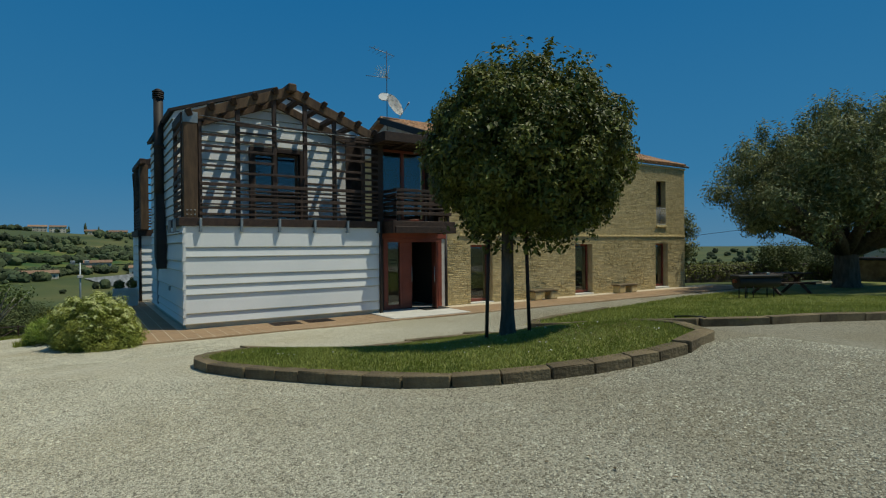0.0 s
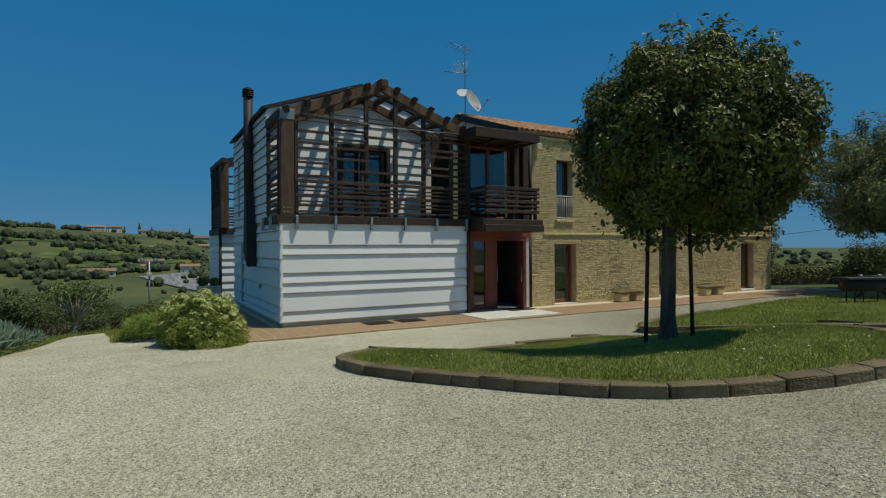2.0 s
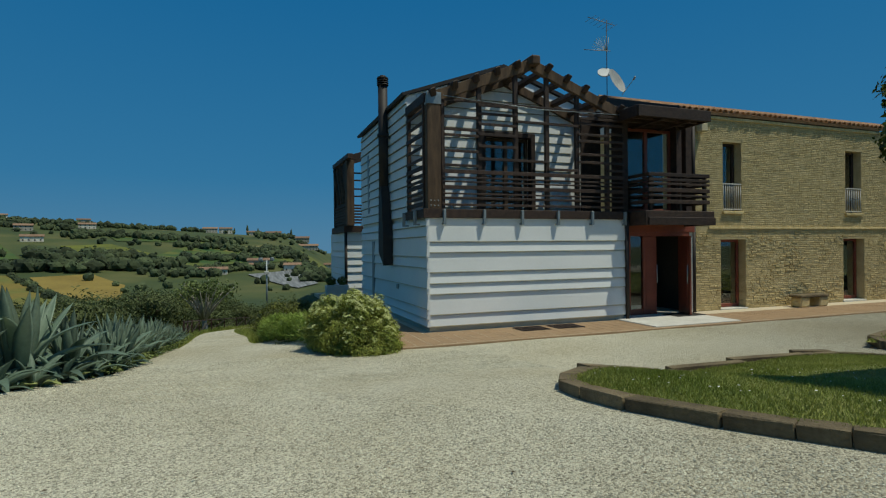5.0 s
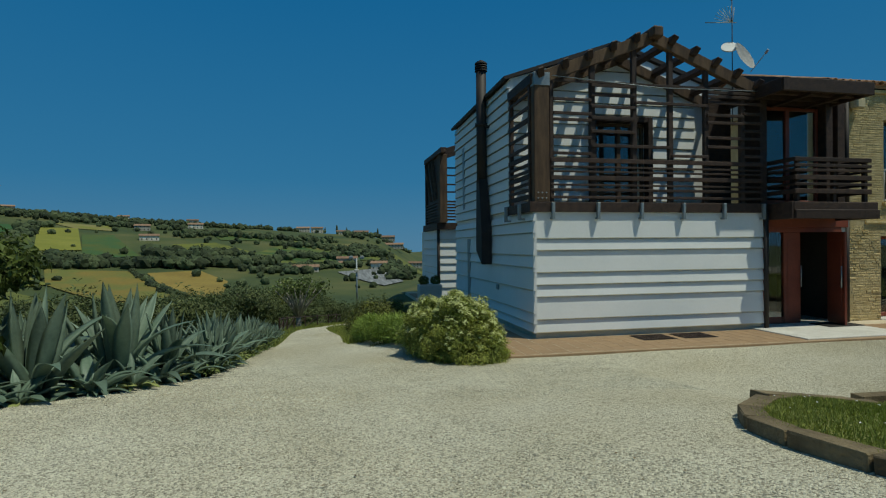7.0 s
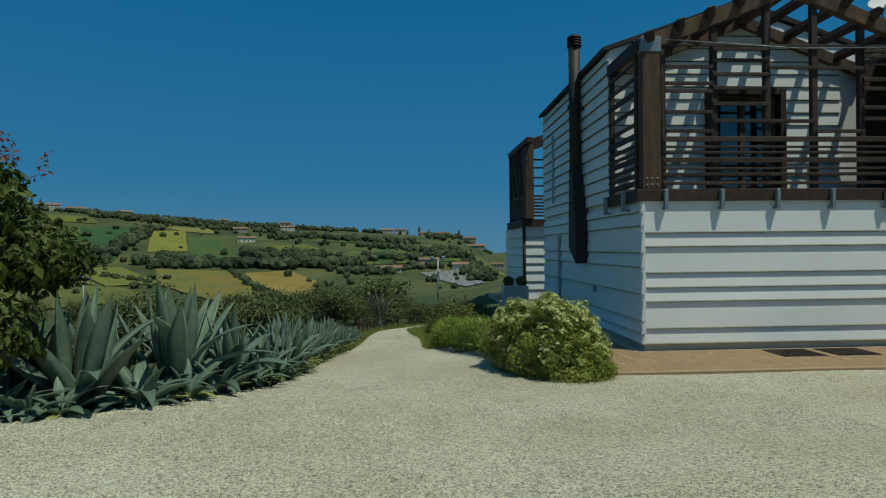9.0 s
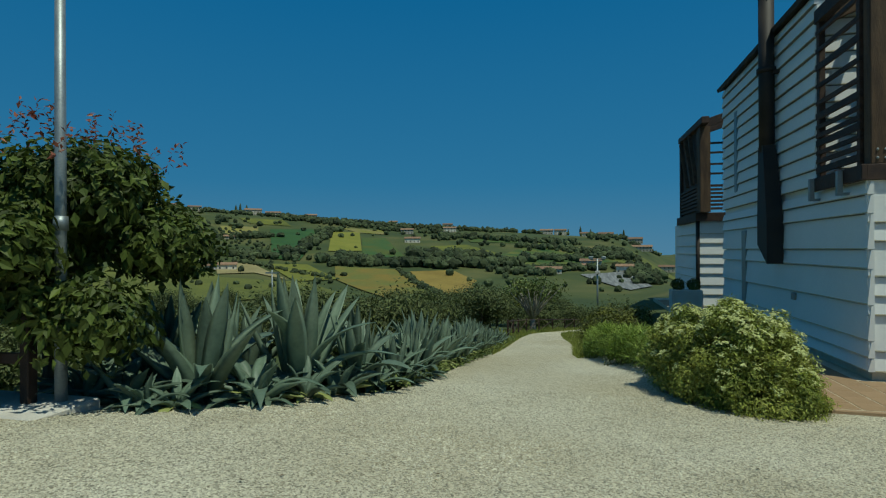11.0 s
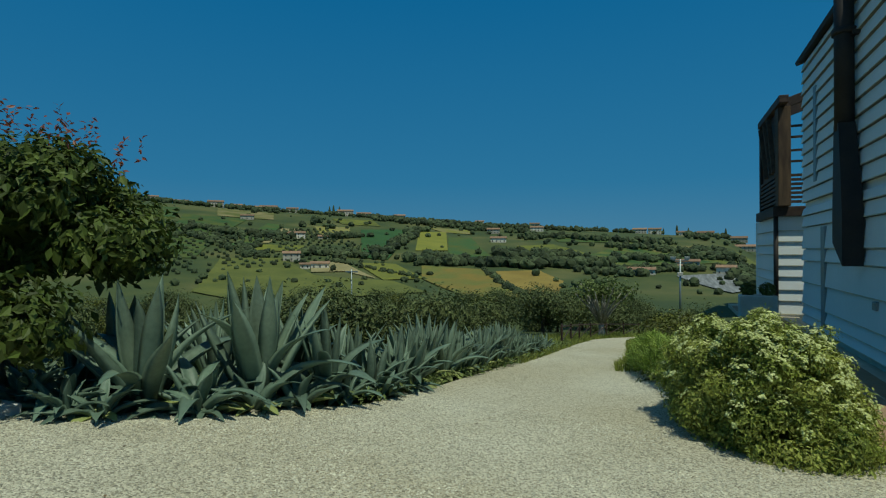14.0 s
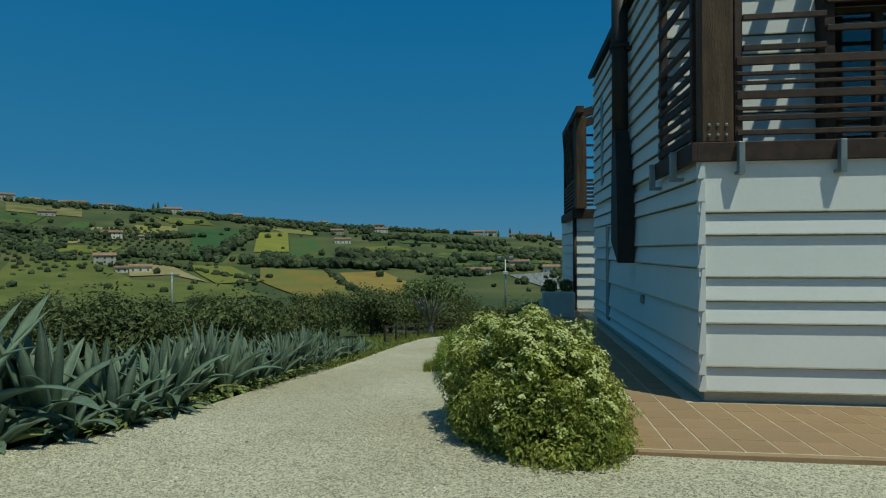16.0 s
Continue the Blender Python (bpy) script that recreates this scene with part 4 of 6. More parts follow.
part("handle", tube([(8.08, 13.72, 0.8), (8.08, 13.72, 1.25)], [0.014, 0.014], 8), STEEL, door_1, "brushed steel pull handle")
open_leaf.matrix_basis = pose(8.86, 13.78, 0, 0, 0, -112)
# added inner sides, coloured dark for the unlit room
part("side_panel", box(9.22, 9.3, 13.9, 15.6, 0.0, 2.3), ROOM_SHADE, bay)
part("side_panel", box(6.95, 7.0, 13.9, 15.6, 0.0, 2.3), ROOM_SHADE, bay)
part("downpipe", tube([(9.33, SY - 0.07, 0.0), (9.33, SY - 0.07, 2.25)], [0.05, 0.05], 12), PIPE, bay)
part("downpipe", tube([(9.33, SY - 0.07, 2.5), (9.33, SY - 0.07, 4.85)], [0.05, 0.05], 12), PIPE, bay)
# balcony
balcony = part("balcony", box(7.06, 8.97, 12.88, 13.9, 2.36, 2.5), WOOD, bay, "dark timber balcony with a slatted rail")
part("fascia", box(7.06, 9.03, 12.80, 12.86, 2.20, 2.38, 0.008), WOOD, balcony)
part("fascia", box(7.04, 9.02, 12.83, 12.88, 2.37, 2.53, 0.008), WOOD, balcony)
part("fascia", box(7.0, 7.06, 12.84, 13.9, 2.20, 2.53, 0.008), WOOD, balcony)
part("fascia", box(8.97, 9.02, 12.88, 13.86, 2.20, 2.53, 0.008), WOOD, balcony)
for z, h in ((2.70, 0.09), (2.86, 0.05), (2.97, 0.09), (3.13, 0.05), (3.22, 0.06), (3.33, 0.08)):
    part("rail", box(7.12, 8.93, 12.88, 12.92, z, z + h, 0.005), WOOD, balcony)
    part("rail", box(7.12, 7.16, 12.92, 13.7, z, z + h, 0.005), WOOD, balcony)
    part("rail", box(8.88, 8.92, 12.92, 13.8, z, z + h, 0.005), WOOD, balcony)
for x in (7.2, 8.05, 8.80):
    part("baluster", box(x, x + 0.08, 12.925, 13.0, 2.5, 3.36, 0.006), WOOD, balcony)
# upper glazing and posts
part("side_post", box(6.88, 7.06, 13.5, 13.9, 2.5, 4.8, 0.012), WOOD, bay)
part("side_post", box(8.62, 8.80, 13.62, 13.9, 2.5, 4.75, 0.012), WOOD, bay)
part("side_post", box(9.0, 9.2, 13.7, 13.95, 2.5, 4.75, 0.012), WOOD, bay)
window(bay, 7.06, 8.62, 13.75, 2.55, 4.62, RED, True, 0.1)
part("upper_wall", box(6.9, 9.32, 13.9, 14.0, 4.6, 5.0), WOOD, bay)
part("side_wall", box(8.8, 9.32, 13.9, 14.0, 2.5, 4.7), WOOD, bay)
# canopy
canopy = part("canopy", box(6.75, 8.72, 12.78, 14.3, 4.80, 4.87, 0.01), WOOD, bay, "flat dark timber canopy over the balcony")
part("fascia", box(6.70, 8.80, 12.70, 12.78, 4.63, 4.88, 0.008), WOOD, canopy)
part("fascia", box(6.68, 6.75, 12.74, 14.2, 4.63, 4.88, 0.008), WOOD, canopy)
part("fascia", box(8.72, 8.79, 12.8, 14.2, 4.63, 4.88, 0.008), WOOD, canopy)
for y in (13.05, 13.4, 13.75):
    part("joist", box(6.78, 8.72, y, y + 0.09, 4.66, 4.795, 0.008), WOOD, canopy)
for x in (7.4, 8.2):
    part("joist", box(x, x + 0.1, 12.78, 14.1, 4.60, 4.66, 0.008), WOOD, canopy)

# ---- paving along the house ----
paving = thing("house_paving", "terracotta tile pavement along the house", "pavement", kind="structure")
part("bed", box(1.02, 24, 12.05, SY + 0.1, -0.35, -0.004), GROUT, paving)
part("bed", box(1.02, 2.2, SY + 0.1, 24.5, -0.35, -0.004), GROUT, paving)
part("edging", box(1.0, 24, 12.0, 12.05, -0.3, -0.004, 0.006), TILE, paving)
T = 0.262
tile_me = mesh_from("tile", box(0.007, T - 0.007, 0.004, T - 0.004, -0.03, 0, 0.002), TILE)
far_v, far_f, made = [], [], 0
spots = [(1.03 + i * T, 12.06 + j * T) for i in range(86) for j in range(5 if i > 30 else 6)] + [(1.03 + i * T, 12.06 + j * T) for j in range(6, 45) for i in range(3)]
g = random.Random(31)
for x, y in spots:
    if y > WY0 - T * 0.6 and x > WX0 - T * 0.6 and not (x > 6.9 and y < SY - 0.2):
        continue
    if made < 300 and x < 14:
        ob = new("tile", tile_me)
        ob.parent = paving
        ob.matrix_basis = pose(x, y, g.uniform(-0.001, 0.001), g.uniform(-0.1, 0.1), g.uniform(-0.1, 0.1), 0)
        made += 1
    else:
        b = len(far_v)
        far_v += [(x + a, y + c, d) for d in (-0.02, 0.0) for a, c in ((0.005, 0.005), (T - 0.005, 0.005), (T - 0.005, T - 0.005), (0.005, T - 0.005))]
        far_f += [(b + 4, b + 5, b + 6, b + 7)] + [(b + k, b + (k + 1) % 4, b + 4 + (k + 1) % 4, b + 4 + k) for k in range(4)]
ob = new("tiles", raw("tiles", far_v, far_f, TILE))
ob.parent = paving
tagged(ob, kind="stuff")
single("door_slab", box(6.6, 9.0, 12.1, 13.78, -0.03, 0.022, 0.008), PALE, "pale stone slab before the entrance door", "doorstep")
mat_bm = box(8.15, 9.0, 13.1, 13.62, 0.023, 0.04, 0.004)
single("door_mat", mat_bm, BLACK, "dark door mat on the pale entrance slab", "doormat")
for x0 in (3.78, 4.62):
    grille = thing("floor_grille", "rusty brown iron grille set in the paving", "grille", "floor grilles", at=(x0, 12.75, 0))
    part("frame", box(0, 0.68, 0, 0.52, -0.01, 0.006), BLACK, grille)
    for k in range(12):
        part("slat", box(0.03 + k * 0.054, 0.055 + k * 0.054, 0.02, 0.5, 0.006, 0.016), WOOD, grille)


def bench(x):
    b = thing("stone_bench", "low rustic stone bench on two rough blocks", "bench", "stone benches", at=(x, SY - 0.38, 0))
    top = box(-0.56, 0.56, -0.19, 0.19, 0.27, 0.34, 0.02)
    part("seat", top, KERB, b)
    for s in (-0.36, 0.36):
        bm = box(s - 0.17, s + 0.17, -0.16, 0.16, 0, 0.27, 0.03)
        for v in bm.verts:
            v.co.x += 0.04 * math.sin(v.co.z * 9)
        part("block", bm, STONE, b)
    return b


bench(13.1)
bench(17.4)
lamp = thing("wall_lamp", "cream box wall lamp on the stone wall", "lamp", at=(9.60, SY, 4.74))
part("housing", box(-0.11, 0.11, -0.2, -0.01, -0.08, 0.12, 0.02), CREAM, lamp)
part("back_plate", box(-0.06, 0.06, -0.03, 0.0, -0.12, 0.05, 0.005), CREAM, lamp)

# ---- aerial and dish ----
aerial = thing("roof_aerial", "television aerial mast with a white satellite dish", "aerial", at=(8.88, 16.68, 5.7))
part("mast", tube([(0, 0, -0.8), (0, 0, 2.9)], [0.014, 0.012], 8), PIPE, aerial)
part("boom", tube([(-0.6, 0.1, 2.95), (0.25, -0.05, 2.75)], [0.012, 0.012], 6), STEEL, aerial)
for k in range(6):
    x = -0.55 + k * 0.15
    part("element", tube([(x, -0.25, 2.93 - 0.24 * (x + 0.75)), (x, 0.3, 2.93 - 0.24 * (x + 0.75))], [0.006, 0.006], 5), STEEL, aerial)
yagi = part("yagi_boom", tube([(-0.75, 0.1, 1.95), (0.1, -0.05, 1.95)], [0.012, 0.012], 6), STEEL, aerial)
for k in range(9):
    a = -0.9 + k * 0.2
    part("element", tube([(0.02, 0, 1.95), (0.02 + 0.5 * math.cos(a + 2.2), 0.1, 1.95 + 0.5 * math.sin(a + 2.2))], [0.006, 0.006], 5), CREAM, yagi)
bm = bmesh.new()
rings = []
for r, d in ((0.0, 0.0), (0.15, 0.015), (0.27, 0.045), (0.37, 0.085)):
    rings.append([bm.verts.new((r * math.cos(k * math.tau / 20), -d, r * math.sin(k * math.tau / 20) * 1.1)) for k in range(20)] if r else [bm.verts.new((0, 0, 0))])
for k in range(20):
    bm.faces.new((rings[0][0], rings[1][k], rings[1][(k + 1) % 20]))
    for a, b in ((1, 2), (2, 3)):
        bm.faces.new((rings[a][k], rings[b][k], rings[b][(k + 1) % 20], rings[a][(k + 1) % 20]))
bmesh.ops.solidify(bm, geom=bm.faces[:], thickness=0.015)
dish = part("dish", bm, DISH, aerial, "white satellite dish")
open_way = Vector((0.33, -0.83, 0.37)).normalized()
rise = Vector((-0.35, 0.25, 0.88))
rise = (rise - open_way * rise.dot(open_way)).normalized()
side = rise.cross(open_way)
dish.matrix_basis = Matrix(((side.x, -open_way.x, rise.x, 0.16), (side.y, -open_way.y, rise.y, -0.17), (side.z, -open_way.z, rise.z, 0.98), (0, 0, 0, 1)))
part("feed_arm", tube([(0, 0, -0.45), (0, -0.55, -0.25)], [0.012, 0.012], 6), STEEL, dish)
part("feed", tube([(0, -0.5, -0.27), (0, -0.6, -0.22)], [0.03, 0.03], 8), STEEL, dish)
bm = bmesh.new()
bmesh.ops.create_circle(bm, cap_ends=True, segments=18, radius=0.2)
bmesh.ops.solidify(bm, geom=bm.faces[:], thickness=0.03)
part("small_dish", bm, DISH, aerial).matrix_basis = pose(-0.12, -0.04, 1.3, 55, 0, -30)

# ---- planting ----
def tree(name, label, at, trunk, lobes, leaves, length, width, leaf_mat, seed, rim=0.4, limbs=7, bark=BARK, droop=0.25, rough=0.16, group=""):
    """A tree: tapered trunk, limbs reaching into the crown, and a crown of single leaves. trunk: height and foot radius."""
    g = random.Random(seed)
    t = thing(name, label, "tree", group, at=at)
    h, r = trunk
    top = Vector((g.uniform(-0.05, 0.05), g.uniform(-0.05, 0.05), h))
    bm = tube([(0, 0, -0.25), (0, 0, 0.02), (0.01, 0.01, 0.25), (top.x * 0.5, top.y * 0.5, h * 0.6), top], [r * 1.5, r * 1.3, r, r * 0.9, r * 0.85], 12)
    part("trunk", bm, bark, t)
    for k in range(limbs):
        lb = lobes[k % len(lobes)]
        a = k * 2.4 + g.random()
        end = Vector((lb[0] + lb[3] * 0.6 * math.cos(a), lb[1] + lb[4] * 0.6 * math.sin(a), lb[2] + lb[5] * g.uniform(-0.1, 0.6)))
        mid = top.lerp(end, 0.5) + Vector((0, 0, 0.1 * h))
        part("limb", tube([top - Vector((0, 0, 0.08)), mid, end], [r * 0.55, r * 0.35, r * 0.1], 7), bark, t)
    p, d = in_lobes(lobes, leaves, seed, rim, rough)
    ob = new("crown", leaf_cloud("crown", p, d, length, width, leaf_mat, seed, droop))
    ob.parent = t
    return t


# clipped holm oak on the island, with two stakes
g = random.Random(2)
OAK = (4.5, 5.25)
CX, CY, CZ = 0.22, -0.13, 2.29
oak_lobes = [(CX, CY, CZ, 1.16, 1.16, 1.08)]
for k in range(44):
    a, e = k * 2.399, math.asin(-0.92 + 1.9 * k / 44)
    oak_lobes.append((CX + 1.04 * math.cos(a) * math.cos(e) ** 0.85, CY + 1.04 * math.sin(a) * math.cos(e) ** 0.85, CZ + 0.90 * math.sin(e), g.uniform(0.24, 0.36), g.uniform(0.24, 0.36), g.uniform(0.24, 0.34)))
oak_z = land_z(*OAK) + 0.08
oak = tree("round_tree", "round clipped evergreen tree with a slim dark trunk", (*OAK, oak_z), (1.5, 0.085), oak_lobes, 105000, 0.057, 0.033, LEAF, 7, 0.5, 9, BARK, 0.2, 0.12)
core = bmesh.new()
bmesh.ops.create_icosphere(core, subdivisions=3, radius=1)
for v in core.verts:
    v.co = Vector((v.co.x * 0.92, v.co.y * 0.92, v.co.z * 0.95)) * (1 + 0.12 * noise.noise(v.co * 3)) + Vector((CX, CY, CZ))
part("inner_crown", core, LEAF, oak)
sprig_p, sprig_d = [], []
for k in range(70):
    a, e = g.random() * 6.28, g.uniform(-0.3, 1.5)
    d = Vector((math.cos(a) * math.cos(e), math.sin(a) * math.cos(e), math.sin(e)))
    for j in range(14):
        q = d * (1.12 + 0.017 * j) + Vector((g.uniform(-0.03, 0.03), g.uniform(-0.03, 0.03), g.uniform(-0.03, 0.03)))
        sprig_p.append((CX + q.x, CY + q.y, CZ + q.z * 1.05))
        sprig_d.append(tuple(d))
for k in range(60):
    a, r = g.random() * 6.28, g.uniform(0.3, 1.05)
    for j in range(6):
        sprig_p.append((CX + r * math.cos(a) + g.uniform(-0.05, 0.05), CY + r * math.sin(a) + g.uniform(-0.05, 0.05), 1.18 - 0.03 * j + 0.3 * (r / 1.1) ** 2))
        sprig_d.append((0, 0, -1))
ob = new("outer_foliage", leaf_cloud("outer_foliage", sprig_p, sprig_d, 0.08, 0.045, LEAF, 3))
ob.parent = oak
for dx, dy in ((-0.26, 0.1), (0.22, -0.16)):
    x, y = OAK[0] + dx, OAK[1] + dy
    z = land_z(x, y) + 0.08
    stake = tagged(new("tree_stake", mesh_from("tree_stake", tube([(0, 0, -0.2), (0, 0, 1.4)], [0.024, 0.022], 9), WOOD)), "dark round wooden stake beside the tree trunk", "stake", "tree stakes")
    stake.matrix_basis = pose(x, y, z, 0, 2 if dx < 0 else -2, 0)

# great olive at the end of the lawn
olive_lobes = []
for k in range(64):
    a, e = k * 2.399, math.asin(-0.5 + 1.48 * k / 64)
    r = g.uniform(0.62, 1.02)
    olive_lobes.append((4.6 * r * math.cos(a) * math.cos(e), 4.6 * r * math.sin(a) * math.cos(e), 3.7 + 3.0 * r * math.sin(e), g.uniform(0.45, 0.85), g.uniform(0.45, 0.85), g.uniform(0.55, 1.05)))
for k in range(26):
    a, r = k * 2.399, 3.2 * math.sqrt((k + 0.5) / 26)
    olive_lobes.append((r * math.cos(a), r * math.sin(a), 3.9 + g.uniform(-0.9, 1.6), 1.0, 1.0, 0.9))
for k in range(22):
    a = k * 2.399
    r = g.uniform(0.5, 4.3)
    olive_lobes.append((r * math.cos(a), r * math.sin(a), 3.9 + 2.9 * math.sqrt(1 - (r / 4.7) ** 2), 0.3, 0.3, g.uniform(0.6, 1.0)))
tree("olive_tree", "large old olive tree with a thick dark trunk", (24.9, 8.9, land_z(24.9, 8.9)), (1.5, 0.46), olive_lobes, 120000, 0.16, 0.055, LEAF_OLIVE, 12, 0.7, 18, BARK, 0.1, 0.3)

# flowering bush at the corner of the house
bush = thing("flowering_bush", "dense light green bush with cream flower heads", "bush", at=(0.28, 12.75, -0.1))
bush_lobes = []
for k in range(70):
    a, r = k * 2.399, math.sqrt((k + 0.5) / 70)
    x, y = 0.66 * r * math.cos(a), 1.0 * r * math.sin(a)
    x += -0.20 * (y + 0.2)
    h = 0.98 - 0.42 * r ** 2.6 + g.uniform(-0.14, 0.12)
    s = g.uniform(0.09, 0.17)
    bush_lobes.append((x, y, h - 0.12, s, s, s * g.uniform(0.8, 1.1)))
    if r > 0.55:
        s = g.uniform(0.11, 0.19)
        bush_lobes.append((x * 1.05, y * 1.05, h * 0.48, s, s, s))
for k in range(24):
    a = k * 0.2618
    bush_lobes.append((0.60 * math.cos(a) - 0.2 * math.sin(a), 1.0 * math.sin(a), 0.12, 0.17, 0.17, 0.14))
p, d = in_lobes(bush_lobes, 105000, 15, 0.55, 0.35)
keep = p[:, 2] > -0.02
ob = new("foliage", leaf_cloud("foliage", p[keep], d[keep], 0.038, 0.016, LEAF_BUSH, 16, 0.1))
ob.parent = bush
core = bmesh.new()
bmesh.ops.create_icosphere(core, subdivisions=3, radius=1)
for v in core.verts:
    v.co = Vector((v.co.x * 0.52 - 0.16 * v.co.y, v.co.y * 0.84, 0.36 + v.co.z * 0.36)) * (1 + 0.15 * noise.noise(v.co * 3))
part("inner_crown", core, LEAF, bush)
heads_v, heads_f = [], []


def flower_head(q, u, s):
    """One small domed head of six petals."""
    b = len(heads_v)
    side = u.cross(Vector((0.3, 0.5, 0.8))).normalized()
    fwd = u.cross(side)
    heads_v.extend([tuple(q + u * s * 0.9)] + [tuple(q + u * s * 0.35 + (side * math.cos(k * 1.047) + fwd * math.sin(k * 1.047)) * s * g.uniform(0.8, 1.15)) for k in range(6)] + [tuple(q - u * s * 0.3)])
    heads_f.extend([(b, b + 1 + k, b + 1 + (k + 1) % 6) for k in range(6)] + [(b + 7, b + 1 + (k + 1) % 6, b + 1 + k) for k in range(6)])


# the heads sit in flat clusters on the tops of the shoots, fewer lower down
hp, hd = in_lobes([q for q in bush_lobes if q[2] > 0.3], 2500, 17, 0.02, 0.1)
for q, n in zip(hp, hd):
    if n[2] < -0.1 or q[2] < 0.25 or (q[2] < 0.62 and g.random() < 0.7):
        continue
    c, u = Vector(q), (Vector(n) + Vector((0, 0, 0.6))).normalized()
    wide = g.uniform(0.02, 0.04)
    for k in range(14):
        off = Vector((g.gauss(0, 1), g.gauss(0, 1), g.gauss(0, 1))) * wide * 0.6
        flower_head(c + off - u * off.dot(u) * 0.7 + u * 0.01, u, g.uniform(0.007, 0.013))
ob = new("blossom", raw("blossom", heads_v, heads_f, FLOWER))
ob.parent = bush
tagged(ob, "clusters of small cream flower heads", kind="stuff")

# feathery green hedge along the lane, behind the bush
hedge = thing("feathery_hedge", "soft bright green feathery shrub edging the lane", "bush", at=(0, 0, 0))
hv, hd = [], []
for k in range(14000):
    y = g.uniform(13.3, 18.6)
    a = g.random() * math.pi
    xc = lane_right(y) + 0.56
    r = g.uniform(0.7, 1.0)
    hv.append((xc + 0.42 * r * math.cos(a), y + g.uniform(-0.05, 0.05), land_z(xc, y) + (0.46 + 0.02 * (y - 14)) * r * math.sin(a) + 0.02))
    hd.append((math.cos(a), 0, math.sin(a)))
ob = new("foliage", leaf_cloud("foliage", hv, hd, 0.16, 0.016, FEATHER, 23, -0.3))
ob.parent = hedge
dark = thing("low_shrub", "dark green low shrub at the end of the lane hedge", "bush", at=(-0.35, 20.4, land_z(-0.35, 20.4)))
p, d = in_lobes([(0.45 * math.cos(k * 2.4), 1.5 * math.sin(k * 2.4) * (k / 9), 0.3, 0.42, 0.5, 0.38) for k in range(9)], 5000, 25, 0.4)
ob = new("foliage", leaf_cloud("foliage", p, d, 0.09, 0.045, LEAF, 26))
ob.parent = dark


# ---- agaves ----
def agave_leaf(length, width, bend, fold=0.30):
    """A thick channelled blade, broadest past its middle, with a long sharp point."""
    v, f, n = [], [], 11
    for i in range(n):
        t = i / (n - 1)
        w = width * (0.70 + 0.30 * math.sin(math.pi * min(1, t / 0.52) / 2)) if t < 0.52 else width * (1 - ((t - 0.52) / 0.48) ** 1.7)
        w = max(w, 0.003)
        y, z = length * t * math.cos(bend * t), length * t * math.sin(bend * t)
        th = 0.035 * (1 - t) + 0.004
        wob = 0.008 * math.sin(t * 9)
        v += [(-w / 2, y, z + w * fold * (1 - 0.4 * t) + wob), (-w / 4, y, z + w * fold * 0.25), (0, y, z), (w / 4, y, z + w * fold * 0.25), (w / 2, y, z + w * fold * (1 - 0.4 * t) - wob), (w / 4, y, z - th), (-w / 4, y, z - th)]
    for i in range(n - 1):
        for k in range(7):
            a, b = i * 7 + k, i * 7 + (k + 1) % 7
            f.append((a, b, b + 7, a + 7))
    return v, f


def agave(name, at, size, upright, low, seed, group="agaves along the yard", floppy=False):
    """A rosette: long blades standing up round the heart, shorter ones drooping at its foot."""
    g = random.Random(seed)
    t = thing(name, "large blue-green agave with broad pointed leaves", "agave", group, at=at, turn=g.random() * 360)
    for k in range(upright + low):
        foot = k >= upright
        u = k / upright
        if foot:
            length, wide, lift, bend = size * g.uniform(0.34, 0.56), 0.14 * size ** 0.5, g.uniform(8, 34), g.uniform(-48, -12)
        elif floppy:
            length, wide, lift, bend = size * g.uniform(0.7, 1.05), 0.17 * size ** 0.6, 80 - 48 * u + g.uniform(-10, 10), g.uniform(-55, -5)
        else:
            length, wide, lift, bend = size * g.uniform(0.84, 1.06), 0.165 * size ** 0.6, 86 - 36 * u ** 1.4 + g.uniform(-6, 6), g.uniform(-12, 10) if g.random() < 0.85 else g.uniform(-45, -25)
        v, f = agave_leaf(length, wide * g.uniform(0.85, 1.15), radians(bend))
        ob = new("leaf", raw("leaf", v, f, AGAVE_OLD if foot and g.random() < 0.65 else AGAVE, True))
        ob.parent = t
        ob.matrix_basis = pose(0, 0, 0.05, 0, 0, k * 137.5 + g.uniform(-14, 14)) @ pose(0, 0.05 + 0.09 * min(1, u), 0, lift, g.uniform(-10, 10))
    return t


kinds = [agave("agave", (-4.95, 10.68, land_z(-4.95, 10.68)), 1.2, 15, 11, 41), agave("agave", (-4.42, 11.62, land_z(-4.42, 11.62)), 1.3, 17, 11, 42), agave("agave", (-5.75, 11.1, land_z(-5.75, 11.1)), 1.0, 13, 9, 43)]
low_kind = agave("agave", (-4.45, 10.85, land_z(-4.45, 10.85)), 0.62, 12, 7, 45, floppy=True)
spots = [(-4.0, 12.2, 0.74), (-4.7, 12.5, 0.75), (-5.25, 11.9, 0.72), (-3.66, 12.62, 0.58), (-4.2, 13.1, 0.66), (-5.0, 13.2, 0.66), (-3.5, 12.95, 0.5), (-5.9, 12.4, 0.7), (-6.2, 10.9, 0.62)]
y = 13.3
while y < 20.4:
    s = 0.60 - 0.035 * (y - 13.3)
    spots.append((lane_left(y) - 0.12 - 0.3 * s + g.uniform(-0.1, 0.1), y, s * g.uniform(0.8, 1.15)))
    if y < 19:
        spots.append((lane_left(y) - 0.62 + g.uniform(-0.2, 0.2), y + 0.16, s * g.uniform(0.85, 1.2)))
    y += 0.36 * s / 0.6
